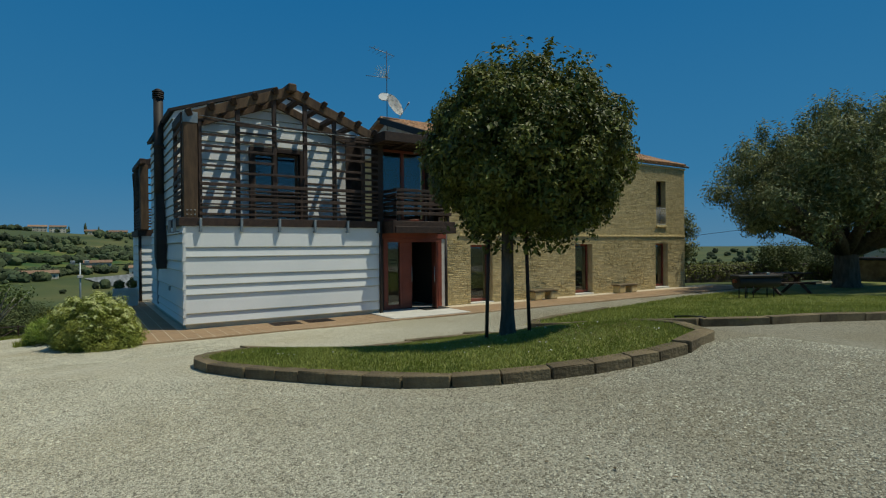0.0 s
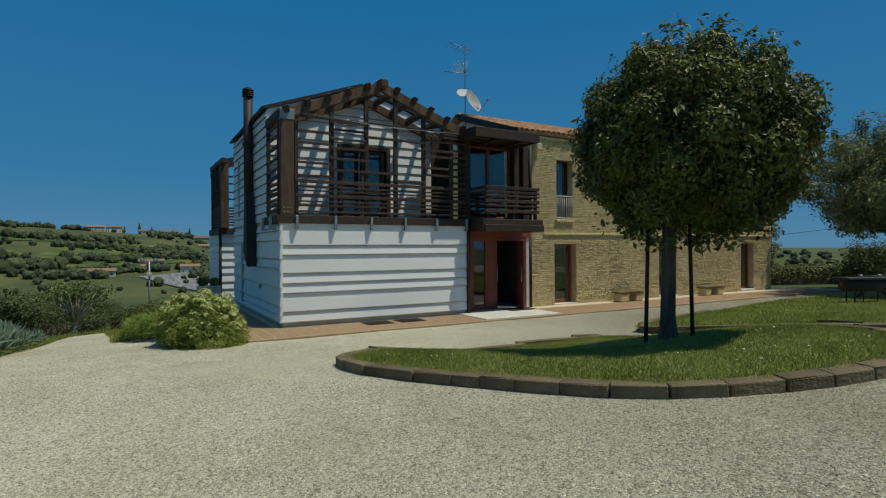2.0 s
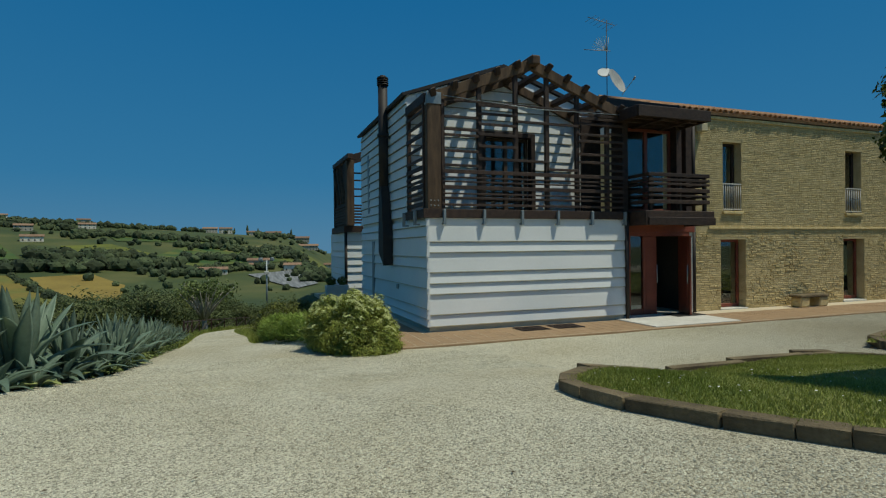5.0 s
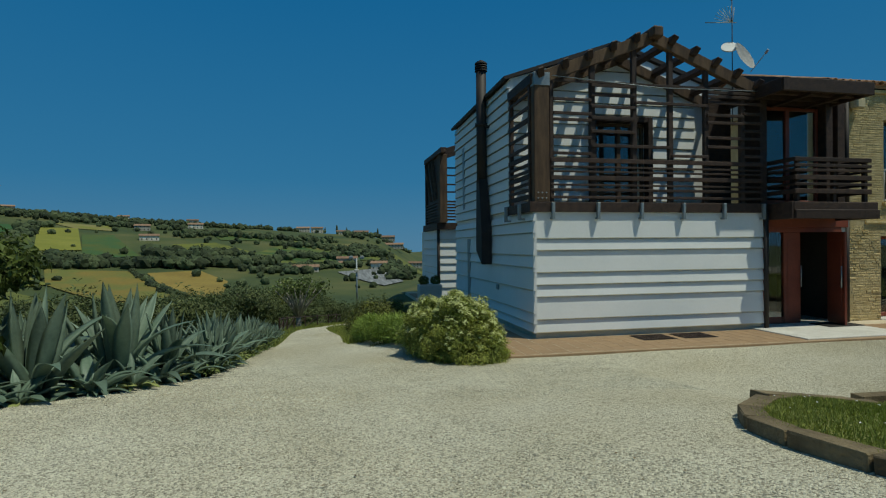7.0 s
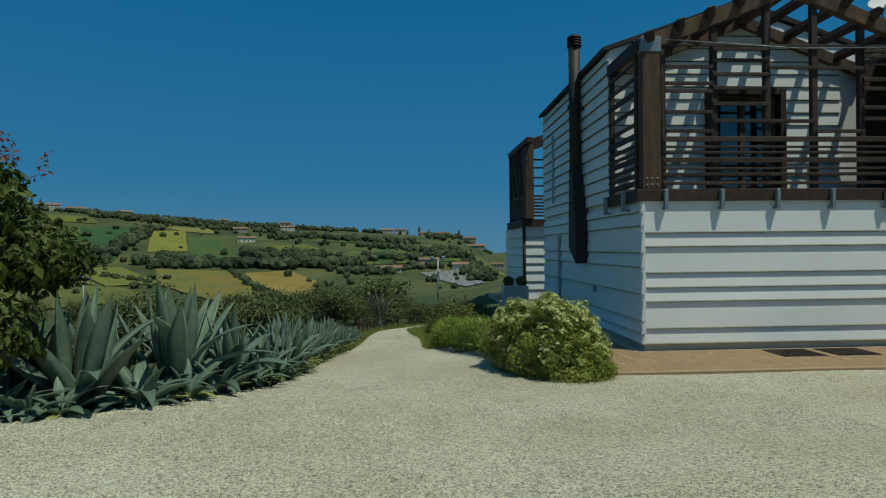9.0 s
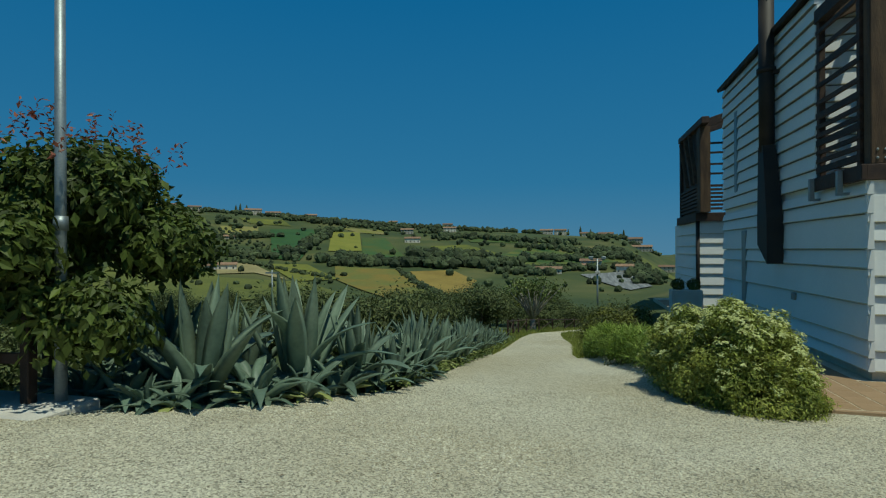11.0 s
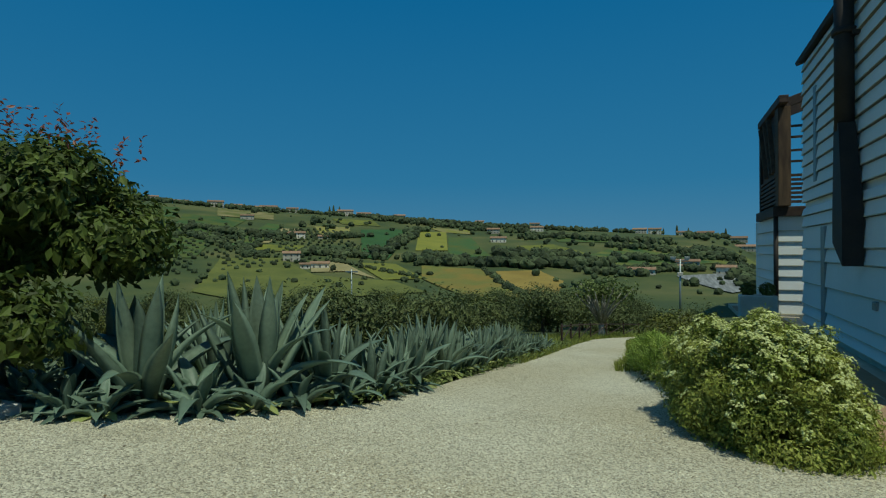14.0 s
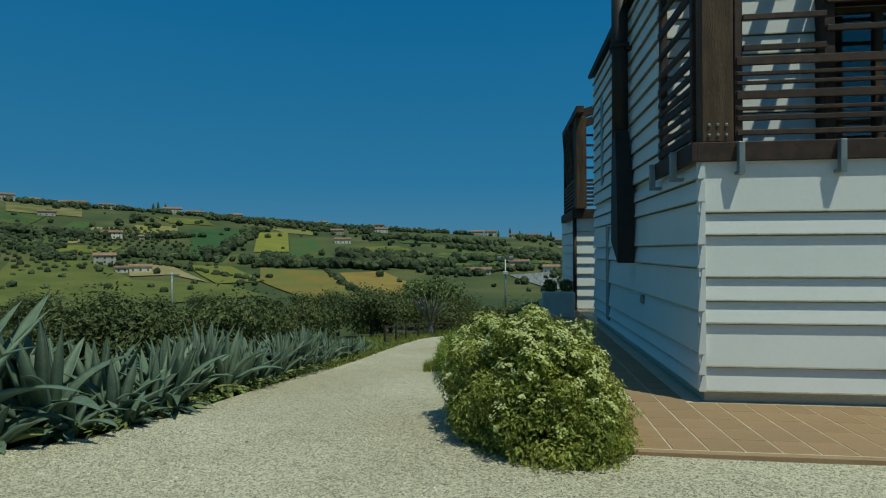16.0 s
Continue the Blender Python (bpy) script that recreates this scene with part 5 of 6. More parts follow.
for k, (x, y, s) in enumerate(spots):
    m = pose(x, y, land_z(x, y), g.uniform(-8, 8), g.uniform(-8, 8), g.random() * 360) @ Matrix.Diagonal((s, s, s * g.uniform(0.85, 1.15), 1))
    copy = copy_thing(kinds[k % 3], m)
    if s < 0.53:
        copy["label"] = "small blue-green agave in the row beside the lane"
low_kind["label"] = "low floppy-leaved young agave at the gravel's edge"
for x, y, s in ((-5.4, 10.25, 1.0), (-4.85, 10.2, 0.75), (-5.05, 10.05, 0.6), (-4.15, 11.25, 0.8), (-3.95, 11.65, 0.85), (-3.72, 12.15, 0.8), (-4.7, 11.15, 0.95), (-5.75, 10.1, 0.8), (-3.45, 12.5, 0.6), (-3.4, 13.1, 0.6), (-4.35, 10.75, 0.6), (-6.0, 10.35, 0.9)):
    copy_thing(low_kind, pose(x, y, land_z(x, y), g.uniform(-6, 6), g.uniform(-6, 6), g.random() * 360) @ Matrix.Diagonal((s, s, s * g.uniform(0.8, 1.1), 1)))

# soil and low weeds under the agaves
weed_p, weed_d = [], []
for k in range(5000):
    y = g.uniform(9.9, 24)
    x = lane_left(y) - g.random() ** 1.5 * 1.2 + 0.05
    weed_p.append((x, y, land_z(x, y) + g.random() * 0.1))
    weed_d.append((g.uniform(-1, 1), g.uniform(-1, 1), 1))
tagged(new("weeds", leaf_cloud("weeds", weed_p, weed_d, 0.09, 0.03, LEAF_MID, 44, -0.2)), "low weeds among the agaves", "weeds", kind="stuff")

# ---- photinia with red tips, pole and fence ----
phot_lobes = []
for k in range(34):
    a, r = k * 2.399, math.sqrt((k + 0.5) / 34)
    phot_lobes.append((1.24 * r * math.cos(a), 1.24 * r * math.sin(a), 2.30 - 0.55 * r * r + g.uniform(-1.05, 0.15), g.uniform(0.28, 0.5), g.uniform(0.28, 0.5), g.uniform(0.25, 0.42)))
PH = (-6.35, 10.3)
phot = tree("photinia_tree", "leafy photinia tree with red young shoots", (*PH, land_z(*PH)), (0.95, 0.09), phot_lobes, 34000, 0.10, 0.052, LEAF_PHOT, 51, 0.9, 9, BARK, 0.35, 0.25)
core = bmesh.new()
bmesh.ops.create_icosphere(core, subdivisions=3, radius=1)
for v in core.verts:
    v.co = Vector((v.co.x * 0.66, v.co.y * 0.66, v.co.z * 0.36)) * (1 + 0.1 * noise.noise(v.co * 2)) + Vector((0, 0, 1.72))
part("inner_crown", core, LEAF_PHOT, phot)
tip_p, tip_d = [], []
for k in range(40):
    a, r = k * 2.399, 1.2 * math.sqrt((k + 0.5) / 40)
    base = Vector((r * math.cos(a), r * math.sin(a), 2.55 - 0.5 * (r / 1.5) ** 2 + g.uniform(-0.08, 0.08)))
    lean = Vector((g.uniform(-0.3, 0.3), g.uniform(-0.3, 0.3), 1)).normalized()
    for j in range(14):
        q = base + lean * 0.02 * j
        tip_p.append(tuple(q))
        tip_d.append((math.cos(j * 2.4), math.sin(j * 2.4), 0.6))
ob = new("red_growth", leaf_cloud("red_growth", tip_p, tip_d, 0.07, 0.028, LEAF_RED, 52, 0.0))
ob.parent = phot
tagged(ob, "upright red young shoots", kind="stuff")
tree("broadleaf_tree", "taller leafy tree beside the wooden fence", (-8.5, 9.3, land_z(-8.5, 9.3)), (1.3, 0.12), [(0.9 * math.cos(k * 2.4) * (k / 12) ** 0.5, 0.9 * math.sin(k * 2.4) * (k / 12) ** 0.5, 2.1 + 0.25 * (k % 4), 0.6, 0.6, 0.5) for k in range(13)], 9000, 0.11, 0.055, LEAF_PHOT, 55, 0.8, 6)
pole = thing("yard_lamp_post", "tall grey-green metal lamp post on a concrete slab", "lamp post", at=(-5.58, 9.72, land_z(-5.58, 9.72)))
part("shaft", tube([(0, 0, -0.3), (0, 0, 2.0), (0, 0, 3.85)], [0.048, 0.044, 0.038], 14), STEEL, pole)
part("crossarm", bar((-0.22, -0.08, 3.83), (0.22, 0.08, 3.83), 0.05, 0.05), STEEL, pole)
for s in (-1, 1):
    part("lamp_head", box(s * 0.2 - 0.09, s * 0.2 + 0.09, s * 0.07 - 0.08, s * 0.07 + 0.08, 3.86, 3.98, 0.02), PIPE, pole)
part("collar", tube([(0, 0, 1.5), (0, 0, 1.62)], [0.06, 0.055], 14), STEEL, pole)
slab_z = land_z(-6.2, 9.5)
single("concrete_slab", box(-7.6, -5.35, 9.25, 9.9, slab_z - 0.3, slab_z + 0.04, 0.02), PALE, "pale concrete slab under the pole and fence", "slab")
fence = thing("garden_fence", "dark brown wooden post and rail fence", "fence", at=(-5.8, 9.62, slab_z + 0.03))
for x, y, h in ((0, 0, 1.0), (-0.42, -0.05, 1.25), (-0.95, -0.2, 1.25), (-1.6, -0.4, 1.25)):
    part("post", box(x - 0.045, x + 0.045, y - 0.045, y + 0.045, 0, h, 0.008), WOOD, fence)
for z in (0.38, 0.85):
    part("rail", bar((0, 0, z), (-1.6, -0.4, z), 0.05, 0.09), WOOD, fence)
part("board", box(-0.62, -0.2, -0.14, -0.1, 0.0, 0.75, 0.006), WOOD, fence)

# ---- orchard and scrub below the yard ----
g = random.Random(61)
near_kinds = []
for k, (mat, hh) in enumerate(((LEAF_SLOPE, 2.4), (LEAF_SLOPE, 2.6), (LEAF, 2.3), (LEAF_SLOPE, 1.5))):
    lobes = [(0.85 * math.cos(j * 2.4) * (j / 14) ** 0.5, 0.85 * math.sin(j * 2.4) * (j / 14) ** 0.5, hh * 0.5 + g.uniform(-0.55, 0.4), g.uniform(0.42, 0.7), g.uniform(0.42, 0.7), g.uniform(0.4, 0.65)) for j in range(17)]
    x, y = (-14.0 - 2.4 * k, 24.0 + 1.5 * k)
    near_kinds.append(tree("orchard_tree", ("leafy green orchard tree on the slope", "grey-green young olive tree on the slope", "dark green broadleaf tree on the slope", "low green shrub on the slope")[k], (x, y, land_z(x, y)), (hh * 0.3, 0.07), lobes, 5200, 0.12, 0.055, mat, 62 + k, 0.8, 5, BARK, 0.2, 0.3, "trees on the slope"))
placed = 0
while placed < 175:
    az, r = radians(g.uniform(-4, 78)), g.uniform(17, 52) if placed < 120 else g.uniform(12, 20)
    x, y = -r * math.sin(az), 6 + r * math.cos(az)
    if lane_left(y) - 2.2 < x < 3.5 or (x > -9 and y < 15):
        continue
    s = g.uniform(0.75, 1.2) * (1.0 if r > 24 else 0.75)
    kind = near_kinds[3 if r < 20 else g.choice((0, 1, 2, 0, 1, 3))]
    copy_thing(kind, pose(x, y, land_z(x, y), 0, 0, g.random() * 360) @ Matrix.Diagonal((s, s, s * g.uniform(0.9, 1.15), 1)))
    placed += 1
for x, y, k in ((1.6, 38, 3), (2.6, 41, 3), (3.6, 39, 3), (0.6, 34, 3), (1.6, 32.5, 3), (-1.2, 41, 3), (-3.6, 43, 0), (-5.5, 41, 2), (-2.4, 46, 3)):
    copy_thing(near_kinds[k], pose(x, y, land_z(x, y), 0, 0, g.random() * 360))
# the fig with pale bare limbs
fig_lobes = [(1.25 * math.cos(j * 2.4) * (j / 16) ** 0.5, 1.25 * math.sin(j * 2.4) * (j / 16) ** 0.5, 2.0 + g.uniform(-0.3, 0.4), 0.5, 0.5, 0.35) for j in range(17)]
tree("fig_tree", "spreading fig tree with pale grey limbs", (-3.4, 32.6, land_z(-3.4, 32.6)), (0.6, 0.13), fig_lobes, 1700, 0.15, 0.1, LEAF_MID, 71, 0.9, 16, surface("pale_bark", (0.30, 0.28, 0.24), (0.42, 0.40, 0.35), 4, 0.9, 0.4, 30), 0.2, 0.3)

# shrubs on the bank between the lane hedge and the house
for x, y, s in ((-0.3, 15.6, 0.42), (0.35, 16.6, 0.4), (-0.5, 17.6, 0.45), (0.2, 18.6, 0.42), (-0.4, 19.6, 0.5), (0.3, 20.8, 0.45), (-0.6, 21.6, 0.55), (0.0, 23.0, 0.5), (-0.7, 23.8, 0.55)):
    copy_thing(near_kinds[2], pose(x, y, land_z(x, y) - 0.5, 0, 0, x * 300) @ Matrix.Diagonal((s, s, s * 0.9, 1)))["label"] = "dark green shrub on the bank beside the house"

# low dark fence along the lane's bend
rail_fence = thing("lane_fence", "low dark wooden rail fence along the lane", "fence")
line = [(lane_left(y) - 0.25, y) for y in (23.6, 25.4, 27.2, 29.0, 31.0, 33.0, 35.0, 37.0, 39.0)]
for (x, y), (u, w) in zip(line, line[1:]):
    za, zb = land_z(x, y), land_z(u, w)
    part("post", box(x - 0.028, x + 0.028, y - 0.028, y + 0.028, za - 0.1, za + 0.62), WOOD, rail_fence)
    part("rail", bar((x, y, za + 0.56), (u, w, zb + 0.56), 0.03, 0.045), WOOD, rail_fence)
    part("brace", bar((x, y, za + 0.1), (u, w, zb + 0.5), 0.025, 0.03), WOOD, rail_fence)

mast = thing("floodlight_mast", "slim grey mast with floodlights", "lamp", at=(0.0, 43, land_z(0.0, 43)))
part("pole", tube([(0, 0, 0), (0, 0, 0.95 - land_z(0.0, 43))], [0.07, 0.05], 10), STEEL, mast)
top = 0.9 - land_z(0.0, 43)
part("crossbar", box(-0.45, 0.45, -0.03, 0.03, top - 0.05, top), STEEL, mast)
for x in (-0.4, 0.38):
    part("floodlight", box(x - 0.14, x + 0.14, -0.12, 0.05, top, top + 0.2, 0.02), STEEL, mast)
part("floodlight", box(-0.16, 0.16, -0.14, 0.04, top - 0.95, top - 0.75, 0.02), PALE, mast)

for k in range(2):
    x, y = 1.05 + 0.36 * k, 20.38
    b = thing("clipped_box_ball", "clipped dark green box ball in a pale planter", "shrub", "box balls", at=(x, y, 0.56))
    p, d = in_lobes([(0, 0, 0.13, 0.15, 0.15, 0.14)], 900, 80 + k, 0.25, 0.05)
    ob = new("foliage", leaf_cloud("foliage", p, d, 0.05, 0.025, LEAF, 81 + k))
    ob.parent = b


# ---- fields on the far hillside ----
def field(a, b, outline, c=None, label="field on the far hillside", scale=0.05, stretch=(1, 1, 1), grain=0.6):
    m = surface("field", a, b, scale, 0.95, 0, grain, c=c, stretch=stretch)
    cx, cy = sum(p[0] for p in outline) / len(outline), sum(p[1] for p in outline) / len(outline)
    bm, rings, last, dense = bmesh.new(), 8, None, []
    for (x, y), (u, w) in zip(outline, outline[1:] + outline[:1]):
        dense += [(x + (u - x) * k / 6, y + (w - y) * k / 6) for k in range(6)]
    mid = bm.verts.new((cx, cy, land_z(cx, cy) + 0.7))
    for r in range(1, rings + 1):
        t = r / rings
        ring = [bm.verts.new((cx + (x - cx) * t, cy + (y - cy) * t, land_z(cx + (x - cx) * t, cy + (y - cy) * t) + 0.7)) for x, y in dense]
        for k in range(len(ring)):
            j = (k + 1) % len(ring)
            bm.faces.new((mid, ring[k], ring[j]) if last is None else (last[k], ring[k], ring[j], last[j]))
        last = ring
    bmesh.ops.recalc_face_normals(bm, faces=bm.faces)
    return single("field", bm, m, label, "field", kind="structure")


GREEN, GREEN_B = (0.025, 0.075, 0.018), (0.04, 0.10, 0.025)
YELLOW, YELLOW_B = (0.17, 0.18, 0.022), (0.22, 0.22, 0.035)
OCHRE, OCHRE_B = (0.21, 0.15, 0.03), (0.27, 0.20, 0.045)
TAN, TAN_B = (0.22, 0.19, 0.08), (0.29, 0.25, 0.12)
FRESH, FRESH_B = (0.088, 0.105, 0.019), (0.132, 0.145, 0.03)
field(GREEN, GREEN_B, [(-339, 561), (-308, 605), (-266, 534), (-214, 398), (-236, 394)])
field(YELLOW, YELLOW_B, [(-283, 603), (-261, 636), (-194, 478), (-218, 458)])
field(TAN, YELLOW_B, [(-389, 539), (-358, 567), (-312, 494), (-338, 479)], None, "yellow striped vineyard on the far hillside", 0.3, (1, 0.1, 1))
field(TAN, TAN_B, [(-400, 495), (-388, 511), (-347, 411), (-351, 404)])
field(FRESH, GREEN_B, [(-434, 511), (-419, 519), (-344, 393), (-359, 374)])
field(FRESH, YELLOW, [(-347, 399), (-315, 423), (-295, 393), (-333, 363)])
field(FRESH, FRESH_B, [(-319, 325), (-286, 356), (-222, 310), (-166, 317), (-127, 285), (-190, 215), (-240, 225)])
field(TAN, TAN_B, [(-259, 355), (-235, 366), (-180, 320), (-213, 335), (-231, 319)])
field(FRESH_B, YELLOW, [(-227, 371), (-199, 383), (-152, 336), (-173, 317)], None, "light green vineyard rows", 0.4, (1, 0.15, 1))
field(OCHRE, OCHRE_B, [(-120, 390), (-93, 413), (-66, 366), (-54, 275), (-65, 271)])
field(FRESH_B, OCHRE, [(-178, 386), (-151, 390), (-128, 395), (-68, 275), (-98, 275), (-154, 335)])
field(GREEN_B, FRESH, [(-236, 582), (-216, 603), (-149, 467), (-176, 435)])
field(GREEN, FRESH_B, [(-41, 665), (12, 558), (52, 529), (-46, 471), (-82, 485)])
field(FRESH, YELLOW, [(-150, 560), (-120, 600), (-60, 520), (-110, 480)])
field(YELLOW, TAN, [(-300, 660), (-250, 690), (-230, 640), (-262, 630)])
field(GREEN, FRESH, [(-520, 470), (-470, 520), (-400, 400), (-430, 370)])
field(FRESH, GREEN, [(-470, 330), (-400, 400), (-330, 310), (-390, 250)])
field(TAN, FRESH, [(-560, 560), (-500, 600), (-450, 540), (-500, 500)])
field(GREEN, FRESH, [(-620, 430), (-560, 500), (-500, 440), (-560, 380)])
field(YELLOW, FRESH, [(-420, 620), (-380, 660), (-340, 610), (-380, 585)])
field(GREEN_B, FRESH, [(-140, 690), (-80, 720), (-60, 650), (-120, 630)])
field(FRESH, TAN, [(-30, 600), (20, 640), (40, 590), (0, 560)])
field(FRESH, FRESH_B, [(60, 640), (110, 600), (90, 520), (50, 540)])
field(FRESH, GREEN_B, [(260, 90), (420, 160), (420, 320), (260, 240)], None, "green field beyond the garden hedge")
field(FRESH_B, FRESH, [(120, 40), (240, 60), (240, 190), (120, 130)], None, "green field beyond the garden hedge")
field((0.13, 0.14, 0.14), (0.24, 0.25, 0.25), [(2, 432), (45, 467), (45, 363), (30, 342)], None, "grey greenhouse roofs in the valley", 0.6, (1, 0.05, 1))


def woods():
    """Far trees and hedgerows: each a ragged clump with tufts."""
    g = np.random.default_rng(77)
    base = bmesh.new()
    bmesh.ops.create_icosphere(base, subdivisions=2, radius=1)
    iv = np.array([tuple(v.co) for v in base.verts])
    jf = [[v.index for v in f.verts] for f in base.faces]
    base.free()
    spots = []

    def row(x0, y0, x1, y1, n, s, jitter):
        for _ in range(n):
            t = g.random()
            spots.append((x0 + (x1 - x0) * t + g.normal(0, jitter * 0.6), y0 + (y1 - y0) * t + g.normal(0, jitter * 0.6), s * g.uniform(0.45, 0.9)))

    row(-119, 424, -51, 466, 90, 6.0, 9)
    row(-190, 395, -122, 425, 70, 5.5, 9)
    row(-131, 394, -66, 278, 60, 2.6, 2)
    row(-225, 400, -290, 620, 80, 5, 7)
    row(-205, 410, -175, 430, 30, 5, 6)
    row(-290, 385, -215, 400, 36, 4.5, 6)
    row(-350, 370, -300, 350, 40, 3.5, 6)
    row(-260, 372, -150, 335, 40, 2.5, 3)
    row(-330, 470, -300, 520, 30, 5, 6)
    row(-440, 380, -330, 380, 60, 4, 12)
    row(-150, 470, -80, 500, 70, 6, 14)
    row(-60, 500, 60, 560, 70, 5, 14)
    row(-40, 440, 30, 480, 60, 4, 8)
    row(40, 380, 60, 520, 60, 5, 10)
    row(-60, 420, -20, 425, 40, 4, 6)
    # dark belts below the ridge and between the fields
    for _ in range(520):
        az, r = radians(g.uniform(8, 62)), g.normal(845, 20)
        spots.append((-r * math.sin(az), 6 + r * math.cos(az), g.uniform(1.8, 4.2)))
    for az0, az1, r0, r1, n in ((0, 14, 640, 700, 90), (38, 58, 560, 640, 110), (-6, 6, 560, 600, 90), (14, 30, 740, 770, 90)):
        for _ in range(n):
            t = g.random()
            az, r = radians(az0 + (az1 - az0) * t), r0 + (r1 - r0) * t + g.normal(0, 7)
            spots.append((-r * math.sin(az), 6 + r * math.cos(az), g.uniform(1.8, 4.8)))
    for _ in range(170):
        spots.append((-g.uniform(150, 320), g.uniform(230, 400), g.uniform(1.2, 2.6)) if g.random() < 0.2 else (-g.uniform(-70, 500), g.uniform(330, 720), g.uniform(1.4, 3.2)))
    for _ in range(1000):
        az, r = radians(g.uniform(-8, 64)), g.uniform(640, 960)
        thick = math.sin(az * 31 + r * 0.021) + math.sin(az * 17 - r * 0.013)
        if r < 860 and thick < 0.98:
            continue
        spots.append((-r * math.sin(az), 6 + r * math.cos(az), g.uniform(2.0, 4.6)))
    for _ in range(300):
        az, r = radians(g.uniform(-5, 75)), g.uniform(62, 180)
        spots.append((-r * math.sin(az), 6 + r * math.cos(az), g.uniform(1.5, 3.2)))
    for _ in range(420):
        az, r = radians(g.uniform(-80, -52)), g.uniform(420, 1300)
        spots.append((-r * math.sin(az), 6 + r * math.cos(az), g.uniform(3.0, 7.0)))
    for i in range(17):
        for j in range(24):
            if g.random() < 0.8:
                spots.append((-300 - i * 9.5 + j * 3 + g.normal(0, 0.8), 235 + j * 9 + i * 4 + g.normal(0, 0.8), g.uniform(1.2, 2.0)))
    for i in range(8):
        for j in range(20):
            spots.append((-430 + j * 3.2 + i * 9 + g.normal(0, 0.6), 400 + j * 6.5 + g.normal(0, 0.6), g.uniform(1.3, 2.0)))
    v, f = [], []
    for x, y, s in spots:
        z, b = land_z(x, y), len(v)
        sh = np.array((s * g.uniform(0.8, 1.2), s * g.uniform(0.8, 1.2), s * g.uniform(0.7, 1.1)))
        q = iv * sh * g.uniform(0.86, 1.14, (len(iv), 1)) * (1 + 0.18 * np.sin(iv[:, :1] * 5 + s * 9) * np.sin(iv[:, 2:] * 4 + s * 5)) + np.array((x, y, z + s * 0.75))
        v += q.tolist()
        f += [[b + i for i in t] for t in jf]
        for _ in range(22):
            d = g.normal(0, 1, 3)
            d /= np.linalg.norm(d)
            d[2] = abs(d[2])
            c = np.array((x, y, z + s * 0.75)) + d * sh * 0.95
            e = g.normal(0, 0.16 * s, (3, 3))
            b = len(v)
            v += (c + e).tolist()
            f.append([b, b + 1, b + 2])
    return raw("far_woods", v, f, LEAF_FAR)


tagged(new("far_woods", woods()), "dark green trees and hedgerows across the far hillside", "woods", kind="stuff")

# cypresses on the ridge
def cypress(az, r, h):
    x, y = -r * math.sin(radians(az)), 6 + r * math.cos(radians(az))
    t = thing("cypress", "slim dark cypress on the far ridge", "tree", "cypresses", at=(x, y, land_z(x, y)))
    part("trunk", tube([(0, 0, -1), (0, 0, h * 0.2)], [0.4, 0.3], 6), BARK, t)
    bm = tube([(0, 0, h * 0.08), (0, 0, h * 0.3), (0, 0, h * 0.6), (0, 0, h * 0.85), (0, 0, h)], [h * 0.06, h * 0.12, h * 0.11, h * 0.06, h * 0.01], 9)
    for v in bm.verts:
        v.co += Vector((g.uniform(-0.25, 0.25), g.uniform(-0.25, 0.25), g.uniform(-0.3, 0.3)))
    part("crown", bm, LEAF_FAR, t)


for az, r, h in ((34.6, 890, 15), (34.2, 890, 17), (33.6, 895, 16), (30.5, 900, 11), (-0.4, 880, 16), (-1.4, 885, 12), (-4.6, 870, 15), (0.8, 890, 10), (27.0, 900, 9), (7, 900, 9)):
    cypress(az, r, h)


def far_house(x, y, w, d, h, turn, roof=ROOF_FAR, wall=WALL_FAR, label="pale rendered house with a tiled roof on the far hillside"):
    t = thing("far_house", label, "house", "houses on the far hillside", at=(x, y, land_z(x, y) - 0.5), turn=turn)
    part("wall", box(-w / 2, w / 2, -d / 2, d / 2, 0, h), wall, t)
    bm = prism([(-w / 2 - 0.6, h), (0, h + w * 0.2), (w / 2 + 0.6, h), (w / 2 + 0.6, h - 0.3), (-w / 2 - 0.6, h - 0.3)], -d / 2 - 0.6, d / 2 + 0.6)
    if w > d:
        bm.free()
        bm = prism([(-d / 2 - 0.6, h), (0, h + d * 0.2), (d / 2 + 0.6, h), (d / 2 + 0.6, h - 0.3), (-d / 2 - 0.6, h - 0.3)], -w / 2 - 0.6, w / 2 + 0.6)
        bm.transform(Matrix.Rotation(math.pi / 2, 4, "Z"))
    part("roof", bm, roof, t)
    n = max(2, int(w / 4))
    for level in range(max(1, int(h / 3))):
        for k in range(n):
            cx = -w / 2 + (k + 0.5) * w / n
            part("window", box(cx - 0.55, cx + 0.55, -d / 2 - 0.05, -d / 2 + 0.1, 1 + level * 3, 2.5 + level * 3), WINDOW_FAR, t)
    return t


for x, y, w, d, h, turn in ((-350, 456, 17, 10, 6, 35), (-274, 352, 13, 9, 6.5, 40), (-238, 339, 13, 8, 4, 35), (-246, 332, 7, 6, 3.5, 35), (-330, 474, 11, 7, 3, 35), (-468, 515, 15, 9, 5, 40), (-214, 682, 16, 10, 6, 15), (-178, 587, 17, 10, 5, 15), (-177, 769, 18, 10, 6, 12),
                            (-22, 436, 20, 9, 4, 0), (11, 478, 17, 9, 7, -5), (2, 470, 9, 7, 4, -5), (37, 464, 13, 9, 5.5, -10), (80, 731, 24, 12, 6, -8), (95, 640, 16, 10, 6, -8)):
    far_house(x, y, w, d, h, turn)
